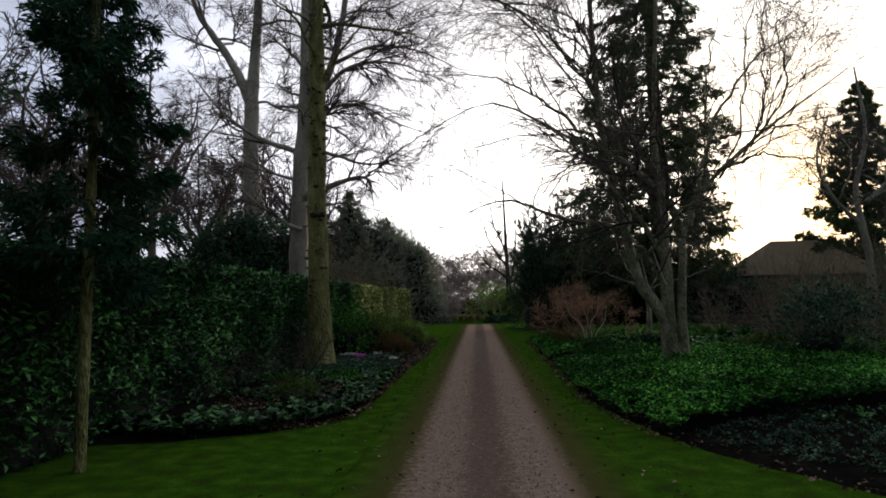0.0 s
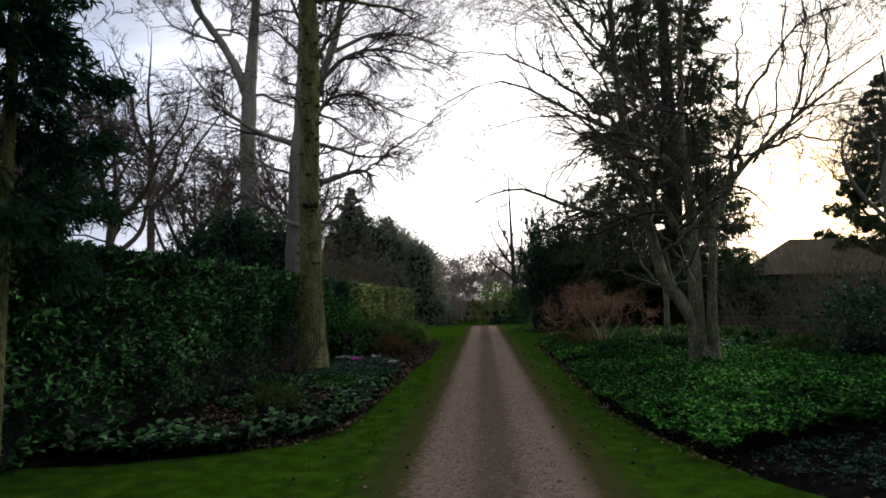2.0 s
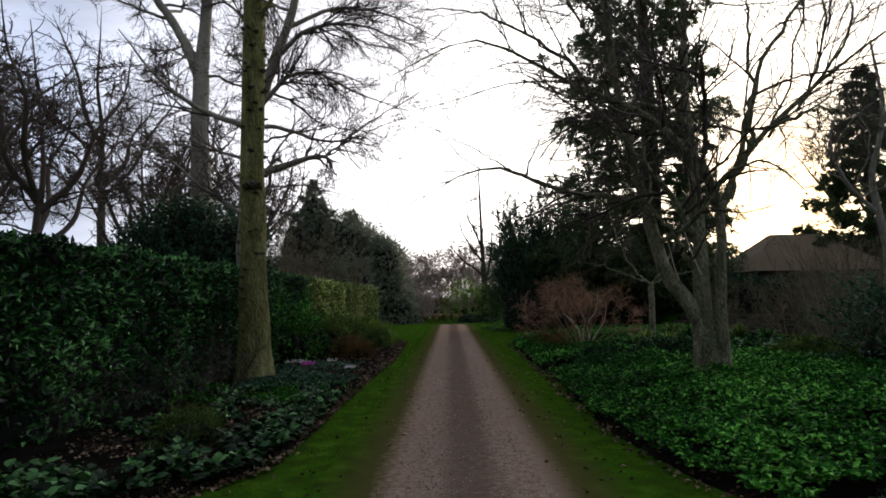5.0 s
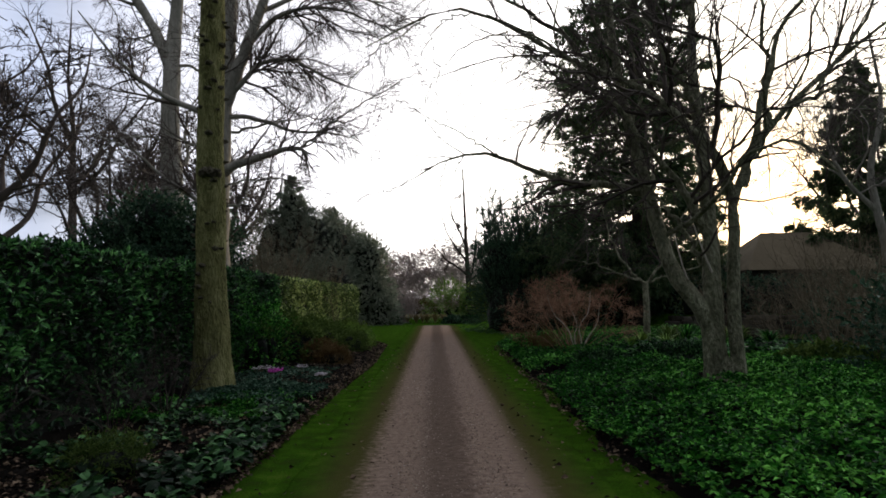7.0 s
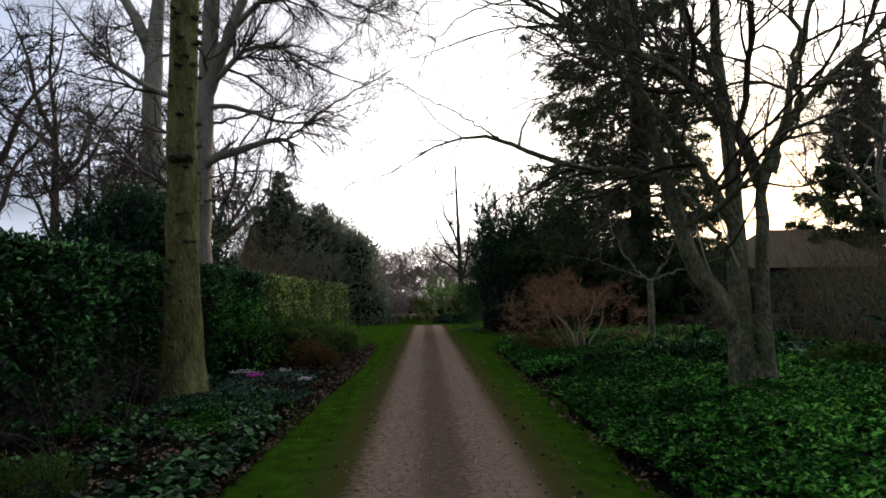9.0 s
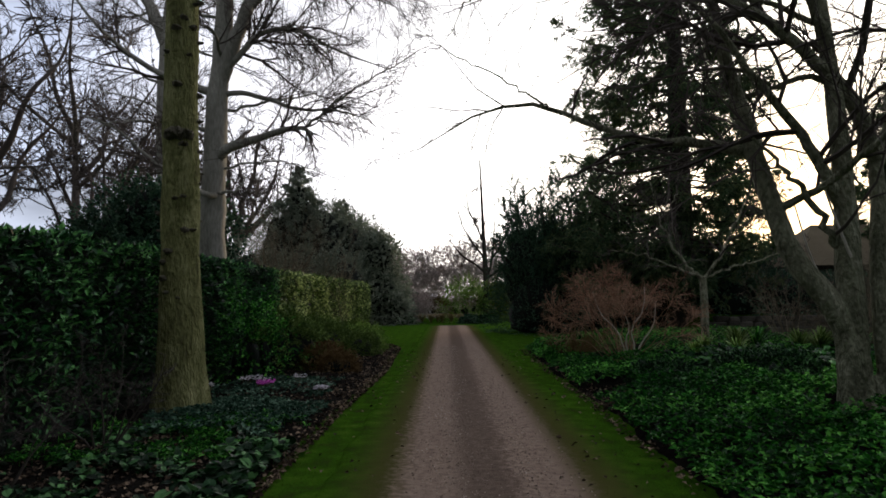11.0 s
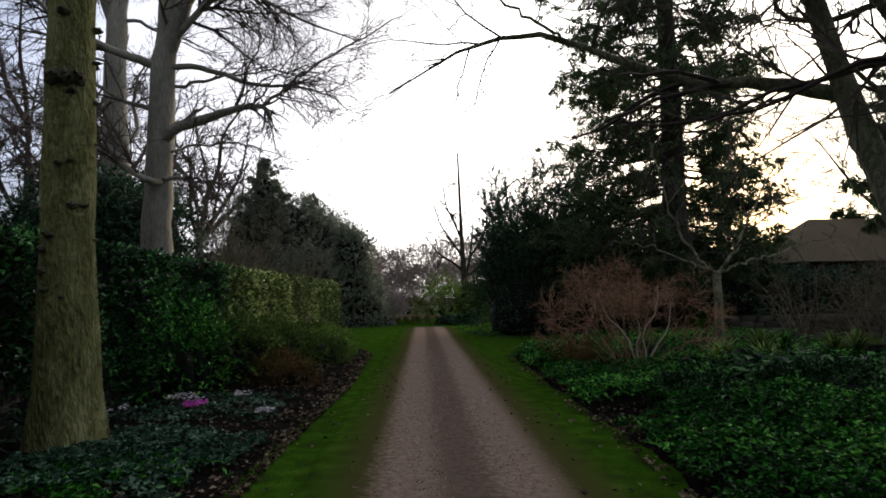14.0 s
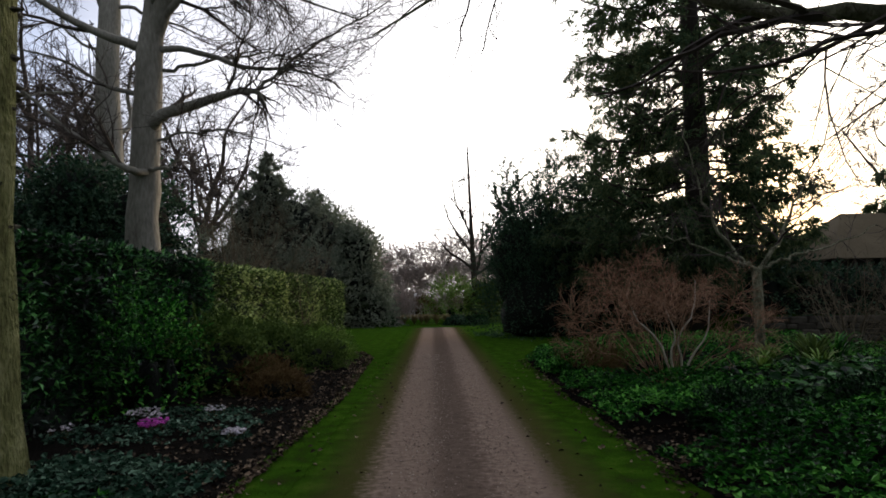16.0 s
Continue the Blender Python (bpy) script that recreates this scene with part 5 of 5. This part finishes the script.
def gabled(name, at, w, d, wall_h, ridge, label, wall_mat, roof_mat):
    """A plain building: walls, hipped roof with eaves, windows in the front."""
    h = thing(name, at, label, "building")
    bm = bmesh.new()
    bmesh.ops.create_cube(bm, size=1.0)
    for v in bm.verts:
        v.co = (v.co.x * w, v.co.y * d, (v.co.z + 0.5) * wall_h)
    me = bpy.data.meshes.new("wall")
    bm.to_mesh(me)
    bm.free()
    me.materials.append(wall_mat)
    o = new("wall", me)
    o.parent = h
    e, i = 0.4, d / 2
    V = [(-w / 2 - e, -d / 2 - e, wall_h), (w / 2 + e, -d / 2 - e, wall_h), (w / 2 + e, d / 2 + e, wall_h), (-w / 2 - e, d / 2 + e, wall_h), (-w / 2 + i * 0.7, 0, ridge), (w / 2 - i * 0.7, 0, ridge)]
    bm = bmesh.new()
    vs = [bm.verts.new(v) for v in V]
    for f in ((0, 1, 5, 4), (1, 2, 5), (2, 3, 4, 5), (3, 0, 4), (3, 2, 1, 0)):
        bm.faces.new([vs[q] for q in f])
    me = bpy.data.meshes.new("roof")
    bm.to_mesh(me)
    bm.free()
    me.materials.append(roof_mat)
    o = new("roof", me)
    o.parent = h
    return h


gabled("garden_hut", (18.0, 35.4, 0.85), 6.0, 5.0, 1.95, 3.9, "low garden hut with a brown hipped roof", M["stone"], M["roof"])
gabled("garden_shed", (-1.15, 60, 0), 0.9, 1.4, 1.55, 1.95, "small garden shed with a white roof among far shrubs", M["paint"], M["paint"])

leafy_mass("evergreen_hedge", (17.2, 31.7, 0.85), [(-5.6, 0.2, 0.5, 1.5, 0.7, 1.1), (-3.6, 0, 0.5, 1.4, 0.7, 1.2), (-1.6, 0.1, 0.5, 1.4, 0.7, 1.0), (0.4, 0, 0.5, 1.4, 0.7, 1.2), (2.4, 0.1, 0.5, 1.4, 0.7, 1.1), (4.4, 0.1, 0.5, 1.4, 0.7, 1.3)], 0.11, 16000, M["dark_leaf"], "dark evergreen bushes edging the terrace lawn", "hedge", 162, shoot=0.35)

# the ivy-hung bare tree and further trees to the right
side_tree = bare_tree("bare_tree", (17, 27, 0.1), [([(0, 0, 0), (0.15, 0, 3), (-0.25, 0, 6), (0.3, 0, 8.5), (0.0, 0, 11.5)], 0.20, 0.04), ([(-0.1, 0, 4.6), (-1.2, 0, 5.8), (-1.8, 0, 7.4), (-1.2, 0, 9.4)], 0.10, 0.03), ([(0.2, 0, 5.6), (1.2, 0, 6.6), (2.3, 0, 8.6), (2.4, 0, 11)], 0.10, 0.03)], 0.2, [],
                      "crooked bare tree with twisting grey limbs", M["beech"], 46, auto=22, reach=4.6, start=0.2, levels=(7, 6, 4), fine=0.006, droop=0.03)

# ---- the end of the path ----
mound("green_shrub", (1.4, 50.8, 0), 1.45, 2.7, M["lime"], 0.11, 5200, "tall airy yellowish-green shrub beyond the path's end", 170, shoot=0.6, inner=0.12)
mound("green_shrub", (3.9, 52.5, 0), 1.4, 2.4, M["moss"], 0.16, 9000, "green shrub beyond the path's end", 171, shoot=0.5, inner=0.2)
twiggy("bare_shrub", (-1.9, 50.5, 0), 60, 2.6, 1.8, M["hazed_far_twig"], "leafless pinkish-brown shrub beyond the path's end", 172, 0.02, (7, 4), 0.6)
twiggy("bare_shrub", (3.2, 57.0, 0), 60, 3.6, 3.0, M["hazed_far_twig"], "leafless brown shrub beyond the path's end", 173, 0.02, (7, 4), 0.6, group="bare shrubs")
for k, (px, py) in enumerate([(-0.9, 48.2), (-0.2, 48.6), (0.4, 48.1), (-1.5, 48.8), (1.0, 48.9), (-0.5, 49.6)]):
    strap_clump((px, py, 0), 150, 0.75, M["straw"], "tuft of tall straw-coloured grass", 175 + k, name="grass_tuft", group="straw grasses")
for k, (px, py, r) in enumerate([(-2.6, 47.4, 0.6), (1.6, 47.6, 0.6), (2.7, 47.6, 0.7)]):
    mound("low_shrub", (px, py, 0), r, 0.45, M["silver"] if k % 2 else M["broad"], 0.09, 3000, "low grey-green mound across the path's end", 181 + k, group="edging mounds")
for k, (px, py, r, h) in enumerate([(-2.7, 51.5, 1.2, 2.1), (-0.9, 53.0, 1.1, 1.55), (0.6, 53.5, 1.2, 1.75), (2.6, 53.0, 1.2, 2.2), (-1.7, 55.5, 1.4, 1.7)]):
    leafy_mass("brown_shrub", (px, py, 0), [(0, 0, h * 0.45, r, r * 0.8, h * 0.5), (r * 0.5, 0.2, h * 0.4, r * 0.7, r * 0.7, h * 0.45)], 0.16, 3200, M["heath"] if k % 2 else M["hazed_far_twig"], "leafless brown shrub beyond the path's end", "shrub", 290 + k, inner=0.15, wide=0.07, shoot=0.5, spiky=0.3, lift=0.7, group="brown shrubs")
# the woods' pale twig colour carries the haze of distance
leafy_mass("far_wood", (0, 108, 0), [(x0, 6 * math.sin(x0), 1.5, 8, 5, 6.0 + 1.8 * math.sin(x0 * 1.7)) for x0 in range(-110, 111, 9)], 0.6, 20000, M["hazed_far_twig"], "distant brown leafless wood closing the view", "wood", 190, inner=0.05, wide=0.12, shoot=1.8, spiky=0.25, lift=0.7)
leafy_mass("far_wood", (-62, 50, 0), [(6 * math.sin(y0), y0, 1.5, 5, 8, 4.5 + 2.0 * math.sin(y0 * 1.3)) for y0 in range(-50, 60, 9)], 0.6, 9000, M["hazed_far_twig"], "distant brown wood beyond the hedge", "wood", 191, inner=0.05, wide=0.12, shoot=1.6, spiky=0.25, lift=0.7)
leafy_mass("far_wood", (60, 50, 0.5), [(6 * math.sin(y0), y0, 1.5, 5, 8, 5.5 + 2.0 * math.sin(y0 * 1.3)) for y0 in range(-60, 60, 9)], 0.6, 9000, M["hazed_far_twig"], "distant brown wood beyond the terrace", "wood", 192, inner=0.05, wide=0.12, shoot=1.6, spiky=0.25, lift=0.7)
# added out of view behind the start, to block sky light
leafy_mass("far_wood", (0, -17, 0), [(x0, 3 * math.sin(x0), 2.0, 8, 5, 12.0 + 2.2 * math.sin(x0 * 1.7)) for x0 in range(-60, 61, 9)], 0.7, 7000, M["needle"], "unseen evergreen mass added behind the walk to hold back light", "wood", 193, wide=0.2, shoot=1.2, spiky=0.25)
leafy_mass("evergreen_undergrowth", (-19, 34, 0), [(0, 0, 1, 3, 3, 2.8), (-5, 6, 1, 3, 3, 2.6), (4, -7, 1, 2.6, 3, 2.4), (2, 14, 1, 3.4, 3, 3.0), (-2, -13, 1, 2.6, 3, 2.6)], 0.22, 12000, M["dark_leaf"], "dark evergreen undergrowth in the wood", "shrub", 194, shoot=0.6)

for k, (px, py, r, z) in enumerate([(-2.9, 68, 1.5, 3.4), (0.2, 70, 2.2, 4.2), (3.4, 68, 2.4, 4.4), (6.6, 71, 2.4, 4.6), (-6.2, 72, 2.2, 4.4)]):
    leafy_mass("bare_crown_tree", (px, py, 0), [(0, 0, z, r, r, 2.2), (0.8, 0.2, z - 1.4, r, r, 1.9), (-0.9, 0, z - 2.2, r, r, 2.0)], 0.34, 7000, M["hazed_far_twig"], "far bare tree with a hazy pinkish-brown crown", "tree", 270 + k, inner=0.04, wide=0.022, shoot=0.9, spiky=0.25, lift=0.6, group="far crowns")

# ---- left of the path: saplings, bed plants ----
conifer("young_pine", (-3.62, 5.16, -0.02), 7.5, lambda f: 1.1 * np.clip(1.02 - f, 0, 1) ** 0.6 * np.clip(0.35 + 1.6 * f, 0, 1), 201, "young pine with a slim pale trunk and dark needles", base=0.25, whorls=26, per=7, leaf=0.115, density=36, gap=0.40, sag=0.6, width=0.2, bark=M["pine"], trunk_r=0.068)
conifer("dark_conifer", (-9.6, 9.0, 0), 13, lambda f: 3.0 * np.clip(1.02 - f, 0, 1) ** 0.6, 202, "dark feathery conifer rising behind the hedge", base=0.16, whorls=18, per=6, leaf=0.2, density=6, sag=0.5, width=0.7, trunk_r=0.17, gap=0.3)
conifer("dark_conifer", (-8.8, 5.0, 0), 11, lambda f: 2.6 * np.clip(1.02 - f, 0, 1) ** 0.6, 203, "dark feathery conifer rising behind the hedge", base=0.16, whorls=18, per=6, leaf=0.2, density=6, sag=0.5, width=0.7, trunk_r=0.15, gap=0.25)

rng = np.random.default_rng(210)
N = 5200
x, y = rng.uniform(-5.4, -1.25, N), rng.uniform(6.2, 12.5, N)
d = edge_distance(x, y, left_edge, 6.2, 30)
keep = (x < left_edge(y) + 0.03) & (d > -0.01) & (d < np.where(y < 9.2, 1.0, 0.5) + 0.35 * fuzz(x, y, 1.6)) & (rng.random(N) < 0.62) & (fuzz(x, y, 2.4, 8) > -0.25)
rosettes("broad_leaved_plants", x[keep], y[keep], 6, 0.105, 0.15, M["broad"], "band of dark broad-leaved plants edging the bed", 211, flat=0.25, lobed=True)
N = 900
x, y = rng.uniform(-4.0, -1.5, N), rng.uniform(9.5, 13.6, N)
keep = (x < left_edge(y) - 0.3) & (fuzz(x, y, 1.9, 3) > 0.1)
rosettes("broad_leaved_plants", x[keep], y[keep], 5, 0.08, 0.06, M["broad"], "scattered low leafy plants among fallen leaves", 212, flat=0.2, lobed=True)
N = 900
x, y = rng.uniform(-3.7, -1.5, N), rng.uniform(13.0, 16.2, N)
keep = (((x + 2.5) / 1.1) ** 2 + ((y - 14.6) / 1.35) ** 2 + 0.9 * fuzz(x, y, 2.6) < 0.8) & (np.hypot(x + 3.56, y - 15.2) > 0.42)
rosettes("grey_leaved_mat", x[keep], y[keep], 6, 0.075, 0.09, M["silver"], "loose mat of grey-green leaves beside the trunk", 213, wide=0.3, flat=0.15)
N = 900
x, y = rng.uniform(-4.0, -1.4, N), rng.uniform(12.0, 14.6, N)
keep = (fuzz(x, y, 1.7, 1) > -0.05) & (x < left_edge(y) - 0.1)
rosettes("green_tuft_plants", x[keep], y[keep], 8, 0.06, 0.08, M["cover"], "green feathery low plants in the bed", 214, wide=0.15, flat=0.6)


def flower_clump(px, py, r, petal, n, label, seed):
    t = thing("cyclamen", (px, py, float(soil_z(px, py))), label, "flowers", "cyclamen clumps")
    rng = np.random.default_rng(seed)
    o = r * np.sqrt(rng.random(n))
    a = rng.uniform(0, 6.28, n)
    top = np.stack([o * np.cos(a), o * np.sin(a), rng.uniform(0.07, 0.13, n)], 1)
    V, F = tubes(np.stack([top * [0.8, 0.8, 0], top], 1), np.full((n, 2), 0.0022), 3)
    build("stalk_mass", V, F, M["heath"], t)["kind"] = "stuff"
    k = np.repeat(np.arange(n), 5)
    V, F = leaves(top[k], np.stack([np.cos(k * 5 + np.tile(np.arange(5), n) * 1.26), np.sin(k * 5 + np.tile(np.arange(5), n) * 1.26), np.full(5 * n, 0.7)], 1), 0.032, rng, wide=0.4, tilt=0.3)
    build("petal_mass", V, F, petal, t)["kind"] = "stuff"
    m = n * 2
    o = r * 1.35 * np.sqrt(rng.random(m))
    a = rng.uniform(0, 6.28, m)
    V, F = leaves(np.stack([o * np.cos(a), o * np.sin(a), rng.uniform(0.015, 0.05, m)], 1), np.stack([np.cos(a), np.sin(a), a * 0 + 0.2], 1), 0.05, rng, wide=0.45, tilt=0.4)
    build("foliage", V, F, M["silver"], t)["kind"] = "stuff"
    return t


flower_clump(-1.88, 16.95, 0.13, M["white"], 60, "clump of white cyclamen flowers in the bed", 221)
flower_clump(-2.9, 17.2, 0.17, M["pink"], 60, "clump of magenta cyclamen flowers in the bed", 222)
flower_clump(-3.45, 18.2, 0.22, M["white"], 46, "loose clump of white cyclamen flowers in the bed", 223)
flower_clump(-2.55, 18.3, 0.14, M["white"], 22, "loose clump of white cyclamen flowers in the bed", 224)
flower_clump(-3.85, 17.0, 0.15, M["white"], 14, "sparse clump of white cyclamen flowers in the bed", 225)
flower_clump(-3.1, 17.75, 0.14, M["white"], 12, "sparse clump of white cyclamen flowers in the bed", 226)
N = 420
x, y = rng.uniform(-3.9, -1.8, N), rng.uniform(16.5, 18.8, N)
keep = (fuzz(x, y, 1.8, 6) > -0.3) & (np.hypot(x + 3.56, y - 15.2) > 0.5)
rosettes("cyclamen_leaves", x[keep], y[keep], 5, 0.055, 0.04, M["silver"], "marbled grey-green leaves round the cyclamen flowers", 227, wide=0.4, flat=0.15)

mound("dwarf_shrub", at_bed(-2.5, 9.3), 0.32, 0.35, M["moss"], 0.05, 2400, "small dull olive-green dwarf shrub in the bed", 231, wide=0.12)
mound("leafy_shrub", at_bed(-3.6, 18.7), 0.6, 1.5, M["cover"], 0.075, 2200, "upright green leafy shrub against the hedge", 232, shoot=0.35, inner=0.3)
mound("leafy_shrub", at_bed(-3.5, 21.0), 0.8, 1.1, M["moss"], 0.09, 5000, "green leafy shrub against the hedge", 233, shoot=0.3)
mound("leafy_shrub", at_bed(-3.3, 23.6), 0.8, 0.95, M["moss"], 0.08, 6000, "dull green rounded shrub against the hedge", 234, shoot=0.25)
mound("heather_shrub", at_bed(-2.6, 20.8), 0.45, 0.5, M["heath"], 0.06, 5000, "low russet-brown heather mound", 235, wide=0.14)
mound("heather_shrub", at_bed(-2.15, 20.2), 0.38, 0.36, M["heath"], 0.06, 4000, "low russet-brown heather mound", 236, wide=0.14)
mound("low_shrub", at_bed(-2.45, 24.4), 0.65, 0.6, M["moss"], 0.07, 5000, "low olive-green shrub at the bed's edge", 237, wide=0.2)
mound("low_shrub", at_bed(-2.5, 26.8), 0.7, 0.7, M["lime"], 0.07, 5000, "low yellowish-green shrub at the bed's edge", 238, wide=0.2)
mound("low_shrub", at_bed(-3.2, 28.4), 0.8, 0.8, M["moss"], 0.08, 5000, "low olive-green shrub at the bed's end", 239)
twiggy("sapling", (-3.4, 28.6, 0.1), 5, 2.2, 0.5, M["brown_twig"], "thin bare sapling before the hedge's end", 240, 0.014, (6, 3), 0.4)
twiggy("twiggy_shrub", (-4.0, 9.4, 0.15), 6, 1.1, 0.7, M["twig"], "bare twiggy brown shrub in the bed", 241, 0.005, (7, 5), 0.8, droop=0.08)
twiggy("twiggy_shrub", (-3.3, 11.0, 0.15), 10, 1.1, 0.8, M["twig"], "bare arching brown shrub in the bed", 242, 0.008, (7, 5), 0.9, droop=0.1)

# unseen tall evergreens behind the hedge where the walk begins, added for their shade
leafy_mass("evergreen_tree", (-9.5, 1.0, 0), [(0, 0, 2.5, 2.6, 3.0, 4.0), (0, -5.5, 2.5, 2.6, 3.0, 4.5), (0, 0, 6.5, 2.0, 2.4, 3.5), (0, -5.5, 7.0, 2.0, 2.4, 3.5)], 0.3, 6000, M["needle"], "unseen tall evergreens added behind the hedge to shade it", "tree", 250, wide=0.2, shoot=0.7)

# a second unseen row on the right, added to cut side light
leafy_mass("evergreen_tree", (15.0, -4.0, 0), [(0, y0, z0, 2.6, 3.2, 4.2) for y0 in (-9, -4.5, 0, 4.0) for z0 in (2.5, 7.0)], 0.3, 6000, M["needle"], "unseen tall evergreens added at the garden's side to block light", "tree", 251, wide=0.2, shoot=0.7)

# bare hazels between the hedge and the evergreens
for k, (px, py, h) in enumerate([(-6.6, 32.5, 5.0), (-7.6, 37.5, 5.6), (-5.9, 41.5, 4.6)]):
    twiggy("hazel_bush", (px, py, 0), 26, h, 2.8, M["brown_twig"], "tall leafless brown hazel behind the hedge", 260 + k, 0.02, (9, 5), 0.6, group="hazels")
V, F = tubes(np.array([[[0.41, -0.2, 1.55], [0.425, -0.21, 1.55]]]), np.array([[0.035, 0.035]]), 4)
build("tree_tag", V, F, M["knot"], pine_tree, "small dark tag fixed to the bark")
